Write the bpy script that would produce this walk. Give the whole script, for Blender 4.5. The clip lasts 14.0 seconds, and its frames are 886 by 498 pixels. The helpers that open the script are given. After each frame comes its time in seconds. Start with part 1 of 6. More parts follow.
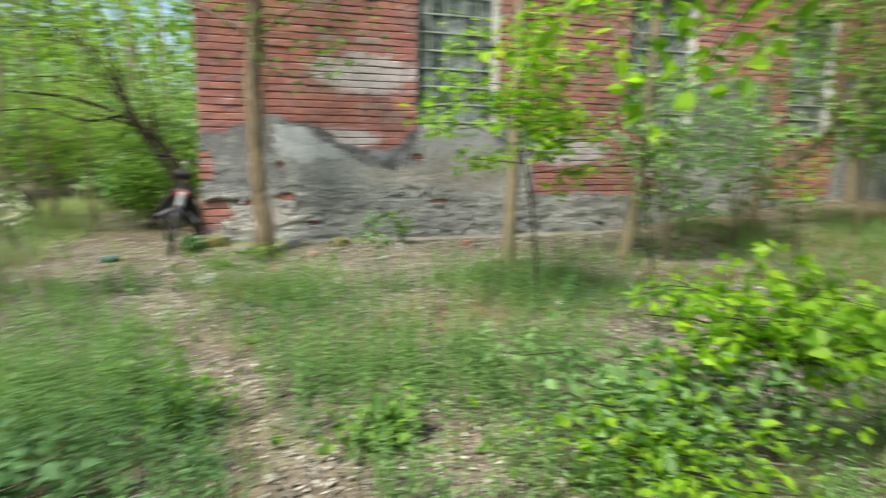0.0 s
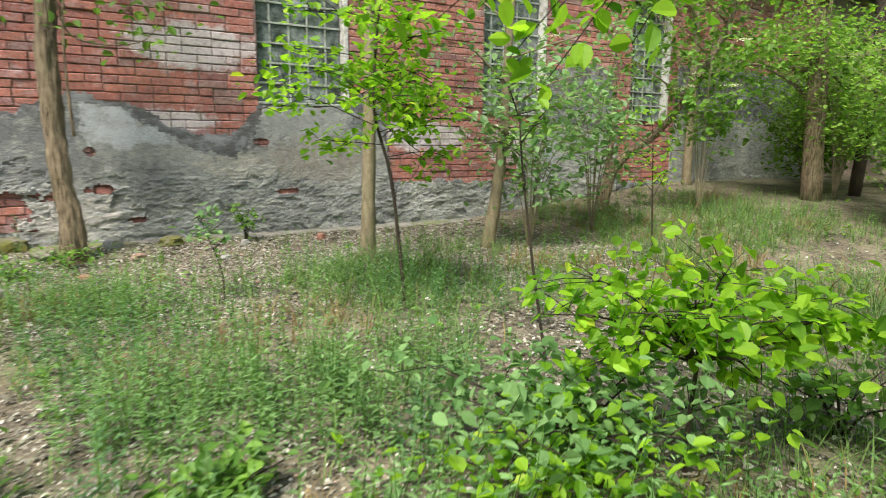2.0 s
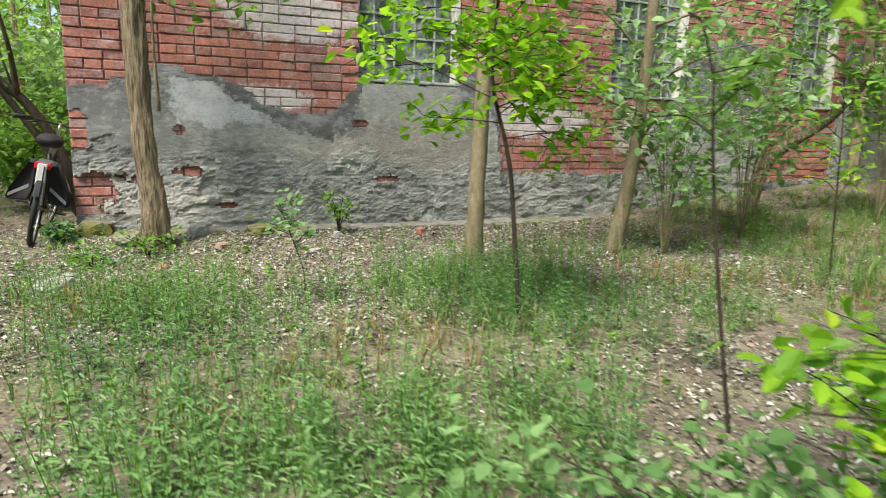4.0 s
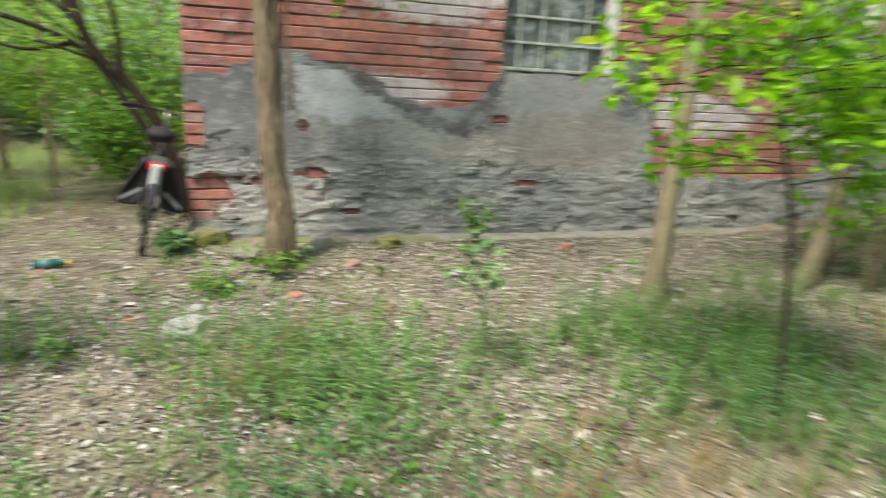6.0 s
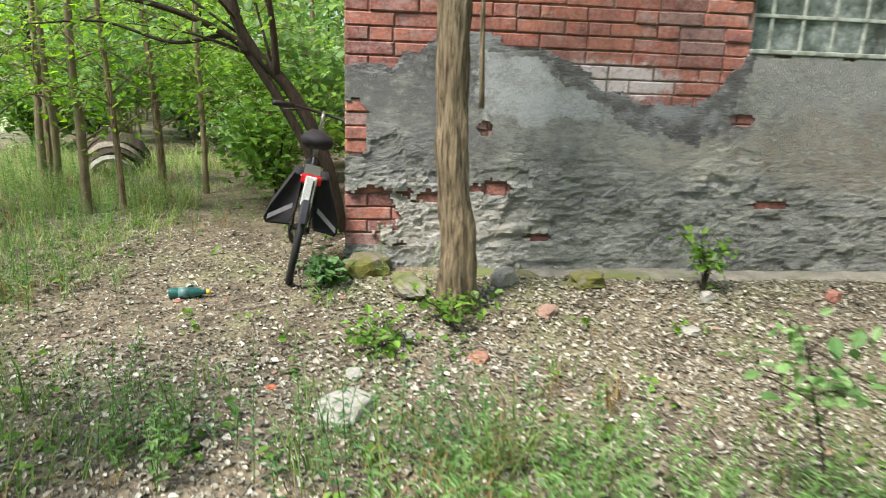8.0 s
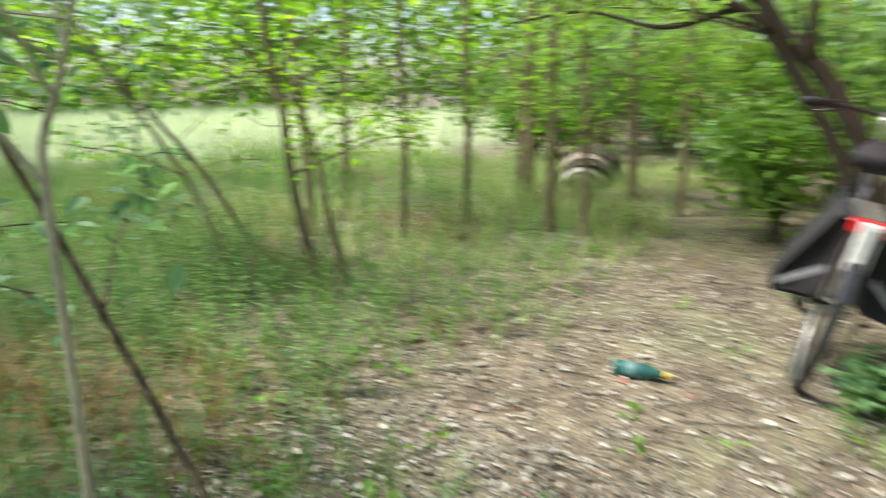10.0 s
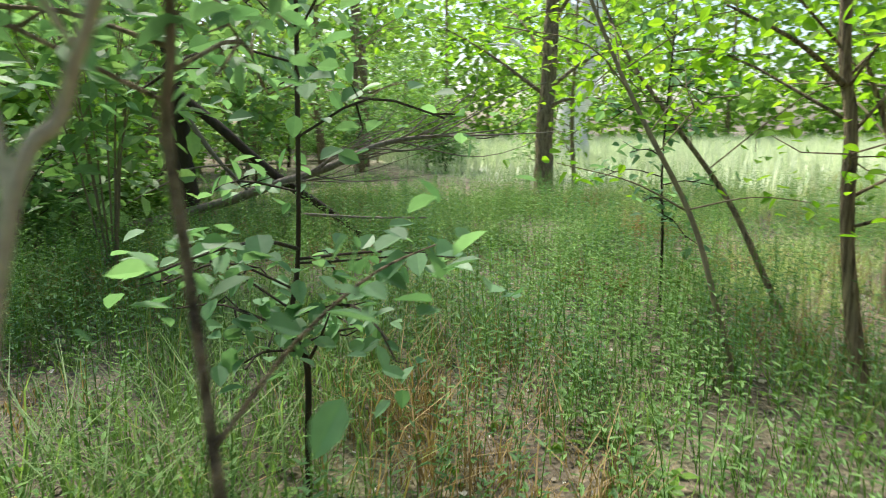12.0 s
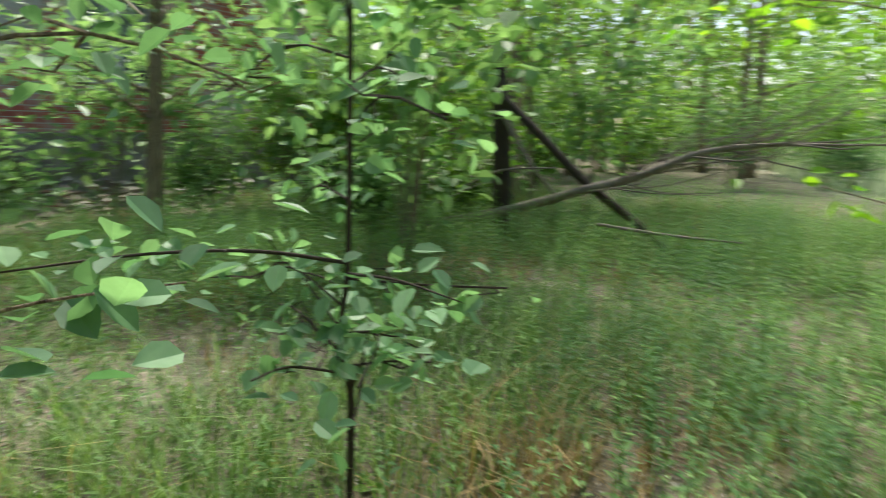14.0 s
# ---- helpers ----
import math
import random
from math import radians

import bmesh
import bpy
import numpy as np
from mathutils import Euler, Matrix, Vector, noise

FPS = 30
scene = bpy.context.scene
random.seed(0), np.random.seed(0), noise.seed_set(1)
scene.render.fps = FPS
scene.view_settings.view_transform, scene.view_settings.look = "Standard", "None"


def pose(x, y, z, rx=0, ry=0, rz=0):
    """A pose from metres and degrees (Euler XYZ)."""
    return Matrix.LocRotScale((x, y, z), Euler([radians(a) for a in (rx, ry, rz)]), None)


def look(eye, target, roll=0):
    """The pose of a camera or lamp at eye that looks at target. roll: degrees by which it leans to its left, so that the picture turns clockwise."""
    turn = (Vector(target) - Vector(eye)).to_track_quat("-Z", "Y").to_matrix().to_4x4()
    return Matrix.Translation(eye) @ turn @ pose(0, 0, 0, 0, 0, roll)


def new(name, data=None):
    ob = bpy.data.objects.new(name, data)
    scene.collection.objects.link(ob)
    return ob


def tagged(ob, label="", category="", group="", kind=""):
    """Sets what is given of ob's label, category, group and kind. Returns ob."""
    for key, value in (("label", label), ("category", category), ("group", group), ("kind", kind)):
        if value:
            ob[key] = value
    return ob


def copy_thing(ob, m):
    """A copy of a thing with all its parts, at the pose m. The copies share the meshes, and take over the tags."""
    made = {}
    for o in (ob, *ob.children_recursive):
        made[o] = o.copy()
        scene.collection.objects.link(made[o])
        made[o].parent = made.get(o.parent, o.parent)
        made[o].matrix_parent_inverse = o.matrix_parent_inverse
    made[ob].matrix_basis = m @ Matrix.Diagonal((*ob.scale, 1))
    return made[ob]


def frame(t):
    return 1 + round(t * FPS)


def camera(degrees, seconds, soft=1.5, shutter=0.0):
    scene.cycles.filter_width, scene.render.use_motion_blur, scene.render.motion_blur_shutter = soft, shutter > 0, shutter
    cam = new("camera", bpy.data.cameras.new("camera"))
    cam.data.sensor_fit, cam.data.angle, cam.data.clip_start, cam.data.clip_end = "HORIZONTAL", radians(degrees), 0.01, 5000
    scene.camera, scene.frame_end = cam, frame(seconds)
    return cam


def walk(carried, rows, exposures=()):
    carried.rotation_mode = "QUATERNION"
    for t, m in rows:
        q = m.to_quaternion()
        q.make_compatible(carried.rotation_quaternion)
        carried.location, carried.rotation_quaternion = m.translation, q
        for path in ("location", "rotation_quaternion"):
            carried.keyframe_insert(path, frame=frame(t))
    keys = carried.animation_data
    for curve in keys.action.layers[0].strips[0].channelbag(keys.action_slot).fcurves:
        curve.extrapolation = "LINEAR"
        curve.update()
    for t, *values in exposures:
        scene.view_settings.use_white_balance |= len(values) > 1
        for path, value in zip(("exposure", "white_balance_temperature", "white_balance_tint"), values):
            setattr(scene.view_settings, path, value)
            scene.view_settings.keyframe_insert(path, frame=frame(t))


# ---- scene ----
cam = camera(70.5, 14.0, soft=0.95, shutter=0.65)
PATH = [
    (0, (0.394, -8.141, 1.298), (1.016, -6.266, 0.987), 0.7),
    (0.5, (0.475, -8.031, 1.257), (1.478, -6.326, 0.959), 0.1),
    (1, (0.519, -8.017, 1.276), (1.553, -6.335, 0.956), 0.7),
    (1.5, (0.494, -7.835, 1.275), (1.489, -6.13, 0.955), 0.7),
    (2, (0.609, -7.591, 1.212), (1.642, -5.911, 0.879), 0.4),
    (2.5, (0.797, -7.377, 1.216), (1.882, -5.729, 0.887), 0.4),
    (3, (0.882, -7.233, 1.136), (1.869, -5.528, 0.796), 0.9),
    (3.5, (0.965, -6.879, 1.1), (1.786, -5.088, 0.757), 0.9),
    (3.7, (0.986, -6.806, 1.102), (1.755, -4.993, 0.751), 0.9),
    (5.8, (0.419, -5.628, 1.428), (1.141, -3.823, 0.956), 3.3),
    (6, (0.424, -5.504, 1.429), (1.029, -3.66, 0.944), 2.9),
    (6.5, (0.483, -5.136, 1.38), (0.648, -3.21, 0.869), 2.4),
    (7, (0.427, -4.899, 1.349), (0.619, -2.973, 0.845), 2.3),
    (7.2, (0.36, -4.753, 1.358), (0.608, -2.833, 0.857), 2.5),
    (9.3, (0.058, -3.401, 1.254), (-0.357, -1.507, 0.765), 0.3),
    (9.5, (-0.016, -3.25, 1.222), (-0.625, -1.407, 0.737), 0.0),
    (10, (-0.175, -2.901, 1.256), (-1.304, -1.323, 0.772), -0.7),
    (10.5, (-0.441, -2.749, 1.205), (-2.062, -1.653, 0.789), -1.0),
    (11, (-0.616, -2.539, 1.15), (-2.495, -1.963, 0.774), -1.4),
    (11.5, (-0.669, -2.3, 1.185), (-2.604, -1.973, 0.8), -0.5),
    (12, (-0.775, -2.09, 1.19), (-2.734, -1.961, 0.809), -0.4),
    (12.5, (-0.9, -1.822, 1.165), (-2.863, -1.842, 0.787), -0.1),
    (13, (-1.002, -1.543, 1.162), (-2.959, -1.714, 0.786), 0.1),
    (13.5, (-1.153, -1.353, 1.19), (-3.031, -1.932, 0.811), -0.2),
    (14, (-1.33, -1.341, 1.191), (-3.008, -2.365, 0.821), 0.5),
]
walk(cam, [(t, look(eye, target, roll)) for t, eye, target, roll in PATH], exposures=((0.0, 0.75), (7.0, 0.75), (9.5, 0.98), (10.5, 1.02), (11.5, 0.9), (14.0, 0.9)))

# ---- light ----
world = bpy.data.worlds.new("sky")
scene.world = world
world.use_nodes = True
wn = world.node_tree
sky = wn.nodes.new("ShaderNodeTexSky")
sky.sky_type, sky.sun_disc = "NISHITA", False
sky.sun_elevation, sky.sun_rotation = radians(58), radians(-125)
sky.air_density, sky.dust_density = 1.0, 2.5
wn.links.new(sky.outputs[0], wn.nodes["Background"].inputs[0])
wn.nodes["Background"].inputs[1].default_value = 0.15
sun = new("sun", bpy.data.lights.new("sun", "SUN"))
sun.data.energy, sun.data.angle, sun.data.color = 4.2, radians(14), (1.0, 0.95, 0.85)
az, el = radians(-125), radians(58)
sun.matrix_world = look((0, 0, 30), Vector((0, 0, 30)) - Vector((math.sin(az) * math.cos(el), math.cos(az) * math.cos(el), math.sin(el))))

rng = np.random.default_rng(7)


# ---- materials ----
def node(nt, kind, **values):
    n = nt.nodes.new(kind)
    for key, value in values.items():
        n.inputs[key.replace("_", " ")].default_value = value
    return n


def ramp(nt, fac, stops):
    r = nt.nodes.new("ShaderNodeValToRGB")
    while len(r.color_ramp.elements) < len(stops):
        r.color_ramp.elements.new(0.5)
    for e, (p, c) in zip(r.color_ramp.elements, stops):
        e.position, e.color = p, (*c, 1)
    nt.links.new(fac, r.inputs[0])
    return r.outputs[0]


def mix(nt, fac, a, b, blend="MIX"):
    m = nt.nodes.new("ShaderNodeMix")
    m.data_type, m.blend_type = "RGBA", blend
    for sock, v in ((m.inputs[0], fac), (m.inputs[6], a), (m.inputs[7], b)):
        if isinstance(v, (int, float)):
            sock.default_value = v
        elif isinstance(v, tuple):
            sock.default_value = (*v, 1)
        else:
            nt.links.new(v, sock)
    return m.outputs[2]


def place(nt, stretch=(1, 1, 1)):
    g = nt.nodes.new("ShaderNodeNewGeometry")
    m = nt.nodes.new("ShaderNodeMapping")
    m.inputs["Scale"].default_value = stretch
    nt.links.new(g.outputs["Position"], m.inputs[0])
    return m.outputs[0]


def grain(nt, at, scale, detail=6.0, rough=0.6):
    n = node(nt, "ShaderNodeTexNoise", Scale=scale, Detail=detail, Roughness=rough)
    nt.links.new(at, n.inputs["Vector"])
    return n.outputs["Fac"]


def material(name):
    m = bpy.data.materials.new(name)
    m.use_nodes = True
    return m, m.node_tree, m.node_tree.nodes["Principled BSDF"]


def bump(nt, bsdf, height, strength, distance):
    b = node(nt, "ShaderNodeBump", Strength=strength, Distance=distance)
    nt.links.new(height, b.inputs["Height"])
    nt.links.new(b.outputs[0], bsdf.inputs["Normal"])


def rough_mat(name, stops, scale=6.0, rough=0.85, height=0.4, distance=0.01, fine=60.0, stretch=(1, 1, 1), metal=0.0, dirt=None):
    """A mottled surface: a coarse noise picks the colour, a fine one darkens and lifts it."""
    m, nt, b = material(name)
    at = place(nt, stretch)
    col = ramp(nt, grain(nt, at, scale), stops)
    f = grain(nt, at, fine, 4.0)
    col = mix(nt, 0.6, col, ramp(nt, f, [(0.3, (0.55, 0.55, 0.55)), (0.7, (1.2, 1.2, 1.2))]), "MULTIPLY")
    if dirt:
        col = mix(nt, ramp(nt, grain(nt, at, scale * 0.35), [(0.5, (0, 0, 0)), (0.62, (1, 1, 1))]), col, dirt)
    nt.links.new(col, b.inputs["Base Color"])
    b.inputs["Roughness"].default_value, b.inputs["Metallic"].default_value = rough, metal
    bump(nt, b, f, height, distance)
    return m


def plain(name, col, rough=0.5, metal=0.0):
    return rough_mat(name, [(0.3, tuple(c * 0.8 for c in col)), (0.7, tuple(min(1, c * 1.15) for c in col))], 9.0, rough, 0.15, 0.002, 90.0, metal=metal)


def spot(nt, at, centre, size, ragged=0.5):
    """A stain: 1 inside a ragged ellipse round a place, 0 outside."""
    v = nt.nodes.new("ShaderNodeVectorMath")
    v.operation = "SUBTRACT"
    nt.links.new(at, v.inputs[0])
    v.inputs[1].default_value = centre
    d = nt.nodes.new("ShaderNodeVectorMath")
    d.operation = "DIVIDE"
    nt.links.new(v.outputs[0], d.inputs[0])
    d.inputs[1].default_value = size
    le = nt.nodes.new("ShaderNodeVectorMath")
    le.operation = "LENGTH"
    nt.links.new(d.outputs[0], le.inputs[0])
    a = nt.nodes.new("ShaderNodeMath")
    a.operation = "MULTIPLY_ADD"
    nt.links.new(grain(nt, at, 5.0, 12.0, 0.78), a.inputs[0])
    a.inputs[1].default_value = ragged * 6
    nt.links.new(le.outputs["Value"], a.inputs[2])
    c = ragged * 3
    return ramp_half(nt, a.outputs[0], 0.75 + c, 1.05 + c)


def ramp_half(nt, value, lo, hi):
    r = nt.nodes.new("ShaderNodeMapRange")
    r.inputs["From Min"].default_value, r.inputs["From Max"].default_value = lo, hi
    r.inputs["To Min"].default_value, r.inputs["To Max"].default_value = 1, 0
    nt.links.new(value, r.inputs["Value"])
    return r.outputs[0]


def brick_mat(name, single):
    m, nt, b = material(name)
    at = place(nt)
    if single:
        rnd = nt.nodes.new("ShaderNodeObjectInfo").outputs["Random"]
    else:
        rnd = nt.nodes.new("ShaderNodeNewGeometry").outputs["Random Per Island"]
    col = ramp(nt, rnd, [(0.0, (0.22, 0.065, 0.055)), (0.25, (0.38, 0.105, 0.075)), (0.55, (0.47, 0.155, 0.10)), (0.8, (0.38, 0.12, 0.095)), (0.93, (0.30, 0.12, 0.11)), (1.0, (0.40, 0.28, 0.25))])
    col = mix(nt, 0.75, col, ramp(nt, grain(nt, at, 14.0), [(0.32, (0.42, 0.40, 0.42)), (0.5, (0.95, 0.93, 0.92)), (0.68, (1.3, 1.25, 1.2))]), "MULTIPLY")
    lime = ramp(nt, grain(nt, place(nt, (1, 1, 1.6)), 4.2, 12.0, 0.78), [(0.51, (0, 0, 0)), (0.68, (0.8, 0.8, 0.8))])
    col = mix(nt, lime, col, (0.55, 0.42, 0.42))
    for centre, size in (((2.0, 0, 2.25), (0.75, 1, 0.28)), ((1.8, 0, 1.45), (0.5, 1, 0.12)), ((4.95, 0, 1.32), (0.75, 1, 0.25)), ((6.4, 0, 1.2), (0.4, 1, 0.3))):
        col = mix(nt, spot(nt, at, centre, size), col, (0.62, 0.55, 0.56))
    col = mix(nt, ramp(nt, grain(nt, at, 42.0, 8.0, 0.75), [(0.42, (0, 0, 0)), (0.66, (0.5, 0.5, 0.5))]), col, (0.52, 0.40, 0.37))
    col = mix(nt, ramp(nt, grain(nt, at, 23.0, 8.0, 0.75), [(0.5, (0, 0, 0)), (0.66, (0.6, 0.6, 0.6))]), col, (0.10, 0.055, 0.05))
    soot = ramp(nt, grain(nt, at, 1.6, 6.0), [(0.52, (0, 0, 0)), (0.72, (0.8, 0.8, 0.8))])
    col = mix(nt, soot, col, mix(nt, 0.5, col, (0.10, 0.06, 0.06)))
    nt.links.new(col, b.inputs["Base Color"])
    b.inputs["Roughness"].default_value = 0.88
    bump(nt, b, grain(nt, at, 40.0, 9.0, 0.7), 0.9, 0.012)
    return m


def plaster_mat():
    m, nt, b = material("weathered_plaster")
    at = place(nt)
    col = ramp(nt, grain(nt, at, 1.7, 9.0, 0.65), [(0.34, (0.29, 0.30, 0.29)), (0.46, (0.38, 0.39, 0.372)), (0.56, (0.46, 0.465, 0.44)), (0.68, (0.56, 0.565, 0.54))])
    col = mix(nt, 0.85, col, ramp(nt, grain(nt, place(nt, (1, 1, 2.2)), 11.0, 12.0, 0.75), [(0.36, (0.5, 0.5, 0.52)), (0.5, (0.95, 0.95, 0.95)), (0.64, (1.3, 1.28, 1.2))]), "MULTIPLY")
    broken = ramp(nt, grain(nt, place(nt, (1, 1, 1.5)), 4.5, 14.0, 0.8), [(0.40, (0.1, 0.1, 0.1)), (0.56, (0.95, 0.95, 0.95))])
    for centre, size, c in (((0.55, 0, 1.42), (0.55, 1, 0.26), (0.12, 0.125, 0.13)), ((1.5, 0, 1.45), (0.9, 1, 0.13), (0.13, 0.13, 0.14)),
                            ((2.45, 0, 1.25), (0.35, 1, 0.3), (0.13, 0.13, 0.14)), ((1.12, 0, 1.45), (0.28, 1, 0.30), (0.70, 0.73, 0.76)),
                            ((1.55, 0, 1.30), (0.6, 1, 0.14), (0.60, 0.62, 0.64)), ((3.25, 0, 1.45), (0.55, 1, 0.25), (0.40, 0.41, 0.40)),
                            ((4.1, 0, 1.5), (0.25, 1, 0.35), (0.15, 0.16, 0.18)), ((7.6, 0, 1.7), (1.2, 1, 0.5), (0.13, 0.14, 0.15)),
                            ((7.3, 0, 1.2), (0.3, 1, 0.25), (0.5, 0.53, 0.55)), ((11.5, 0, 2.1), (2.5, 1, 0.5), (0.12, 0.13, 0.15)),
                            ((0.65, 0, 0.45), (0.6, 1, 0.2), (0.66, 0.62, 0.57)), ((2.6, 0, 0.95), (0.7, 1, 0.16), (0.60, 0.57, 0.50)), ((3.5, 0, 1.0), (0.8, 1, 0.3), (0.36, 0.325, 0.275)), ((0.45, 0, 1.1), (0.5, 1, 0.4), (0.25, 0.255, 0.26)), ((1.15, 0, 1.35), (0.3, 1, 0.25), (0.72, 0.75, 0.78)), ((1.5, 0, 1.28), (0.3, 1, 0.12), (0.70, 0.73, 0.76))):
        col = mix(nt, mix(nt, 1.0, spot(nt, at, centre, size), broken, "MULTIPLY"), col, c)
    crust = node(nt, "ShaderNodeTexVoronoi", Scale=17.0)
    crust.feature = "DISTANCE_TO_EDGE"
    warp = nt.nodes.new("ShaderNodeVectorMath")
    warp.operation = "MULTIPLY_ADD"
    wob = node(nt, "ShaderNodeTexNoise", Scale=6.0, Detail=8.0)
    nt.links.new(at, wob.inputs["Vector"])
    nt.links.new(wob.outputs["Color"], warp.inputs[0])
    warp.inputs[1].default_value = (0.22, 0.22, 0.22)
    nt.links.new(place(nt, (0.7, 1, 1.7)), warp.inputs[2])
    nt.links.new(warp.outputs[0], crust.inputs["Vector"])
    col = mix(nt, ramp(nt, grain(nt, at, 3.0, 6.0), [(0.48, (0, 0, 0)), (0.62, (0.5, 0.5, 0.5))]), col, mix(nt, 1.0, col, ramp(nt, crust.outputs["Distance"], [(0.0, (0.4, 0.39, 0.39)), (0.10, (0.95, 0.95, 0.95)), (0.5, (1.1, 1.1, 1.08))]), "MULTIPLY"))
    col = mix(nt, ramp(nt, grain(nt, place(nt, (1, 1, 1.7)), 15.0, 14.0, 0.82), [(0.56, (0, 0, 0)), (0.68, (0.75, 0.75, 0.75))]), col, (0.78, 0.77, 0.74))
    col = mix(nt, ramp(nt, grain(nt, place(nt, (1, 1, 2.4)), 8.0, 14.0, 0.8), [(0.30, (0.8, 0.8, 0.8)), (0.42, (0, 0, 0))]), col, (0.15, 0.145, 0.145))
    rust = ramp(nt, grain(nt, at, 2.3, 8.0, 0.7), [(0.66, (0, 0, 0)), (0.74, (0.6, 0.6, 0.6))])
    col = mix(nt, rust, col, (0.36, 0.20, 0.14))
    nt.links.new(col, b.inputs["Base Color"])
    b.inputs["Roughness"].default_value = 0.92
    bump(nt, b, grain(nt, place(nt, (1, 1, 1.8)), 30.0, 12.0, 0.8), 1.0, 0.05)
    return m


def leaf_mat(name, dark, light, through_light=0.45, gloss=0.42, dry=None):
    m, nt, b = material(name)
    rnd = nt.nodes.new("ShaderNodeNewGeometry").outputs["Random Per Island"]
    stops = [(0.0, dark), (0.75, light)]
    stops.append((0.97, tuple(min(1, c * 1.25) for c in light)))
    if dry:
        stops.append((1.0, dry))
    col = ramp(nt, rnd, stops)
    col = mix(nt, 0.5, col, ramp(nt, grain(nt, place(nt), 35.0, 3.0), [(0.3, (0.75, 0.78, 0.7)), (0.7, (1.15, 1.12, 1.1))]), "MULTIPLY")
    nt.links.new(col, b.inputs["Base Color"])
    b.inputs["Roughness"].default_value = gloss
    b.inputs["Specular IOR Level"].default_value = 0.35
    t = nt.nodes.new("ShaderNodeBsdfTranslucent")
    nt.links.new(mix(nt, 1.0, col, (1.22, 1.27, 0.8), "MULTIPLY"), t.inputs["Color"])
    s = nt.nodes.new("ShaderNodeMixShader")
    s.inputs[0].default_value = through_light
    nt.links.new(b.outputs[0], s.inputs[1])
    nt.links.new(t.outputs[0], s.inputs[2])
    nt.links.new(s.outputs[0], nt.nodes["Material Output"].inputs["Surface"])
    return m


def litter_mat():
    m, nt, b = material("dry_leaves")
    rnd = nt.nodes.new("ShaderNodeNewGeometry").outputs["Random Per Island"]
    col = ramp(nt, rnd, [(0.0, (0.075, 0.063, 0.046)), (0.2, (0.17, 0.152, 0.115)), (0.5, (0.275, 0.257, 0.203)), (0.8, (0.40, 0.382, 0.318)), (0.97, (0.58, 0.565, 0.50)), (1.0, (0.26, 0.12, 0.06))])
    col = mix(nt, 0.6, col, ramp(nt, grain(nt, place(nt), 50.0, 4.0), [(0.3, (0.7, 0.7, 0.7)), (0.7, (1.15, 1.15, 1.15))]), "MULTIPLY")
    nt.links.new(col, b.inputs["Base Color"])
    b.inputs["Roughness"].default_value = 0.75
    return m


def ground_mat():
    m, nt, b = material("forest_floor")
    at = place(nt)
    col = ramp(nt, grain(nt, at, 2.2, 9.0, 0.7), [(0.3, (0.05, 0.042, 0.03)), (0.45, (0.125, 0.105, 0.076)), (0.58, (0.21, 0.18, 0.135)), (0.75, (0.30, 0.265, 0.205))])
    v = node(nt, "ShaderNodeTexVoronoi", Scale=38.0)
    nt.links.new(at, v.inputs["Vector"])
    col = mix(nt, 0.75, col, ramp(nt, v.outputs["Color"], [(0.1, (0.45, 0.42, 0.38)), (0.55, (1.0, 0.97, 0.9)), (0.9, (1.5, 1.42, 1.25))]), "MULTIPLY")
    moss = ramp(nt, grain(nt, at, 1.1, 7.0, 0.65), [(0.50, (0, 0, 0)), (0.64, (0.5, 0.5, 0.5))])
    col = mix(nt, moss, col, ramp(nt, grain(nt, at, 30.0), [(0.3, (0.04, 0.07, 0.015)), (0.7, (0.12, 0.17, 0.045))]))
    # Meadow ground: pale grass tone, brightened to carry the sunlight lying there.
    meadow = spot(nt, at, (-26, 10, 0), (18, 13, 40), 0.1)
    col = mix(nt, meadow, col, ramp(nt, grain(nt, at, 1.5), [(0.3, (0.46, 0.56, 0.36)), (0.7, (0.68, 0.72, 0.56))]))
    nt.links.new(col, b.inputs["Base Color"])
    b.inputs["Roughness"].default_value = 0.95
    bump(nt, b, v.outputs["Distance"], 0.8, 0.02)
    return m


def far_brick_mat():
    m, nt, b = material("far_brickwork")
    at = place(nt)
    sw = nt.nodes.new("ShaderNodeSeparateXYZ")
    nt.links.new(at, sw.inputs[0])
    cb = nt.nodes.new("ShaderNodeCombineXYZ")
    ad = nt.nodes.new("ShaderNodeMath")
    nt.links.new(sw.outputs[0], ad.inputs[0])
    nt.links.new(sw.outputs[1], ad.inputs[1])
    nt.links.new(ad.outputs[0], cb.inputs[0])
    nt.links.new(sw.outputs[2], cb.inputs[1])
    k = node(nt, "ShaderNodeTexBrick", Scale=1.0, Color1=(0.40, 0.11, 0.07, 1), Color2=(0.30, 0.08, 0.06, 1), Mortar=(0.36, 0.33, 0.29, 1))
    k.inputs["Brick Width"].default_value, k.inputs["Row Height"].default_value, k.inputs["Mortar Size"].default_value = 0.3, 0.09, 0.008
    nt.links.new(cb.outputs[0], k.inputs["Vector"])
    col = mix(nt, ramp(nt, grain(nt, at, 0.8, 8.0, 0.65), [(0.45, (0, 0, 0)), (0.6, (0.9, 0.9, 0.9))]), k.outputs["Color"], (0.42, 0.41, 0.38))
    nt.links.new(col, b.inputs["Base Color"])
    b.inputs["Roughness"].default_value = 0.9
    bump(nt, b, k.outputs["Fac"], 0.3, 0.01)
    return m


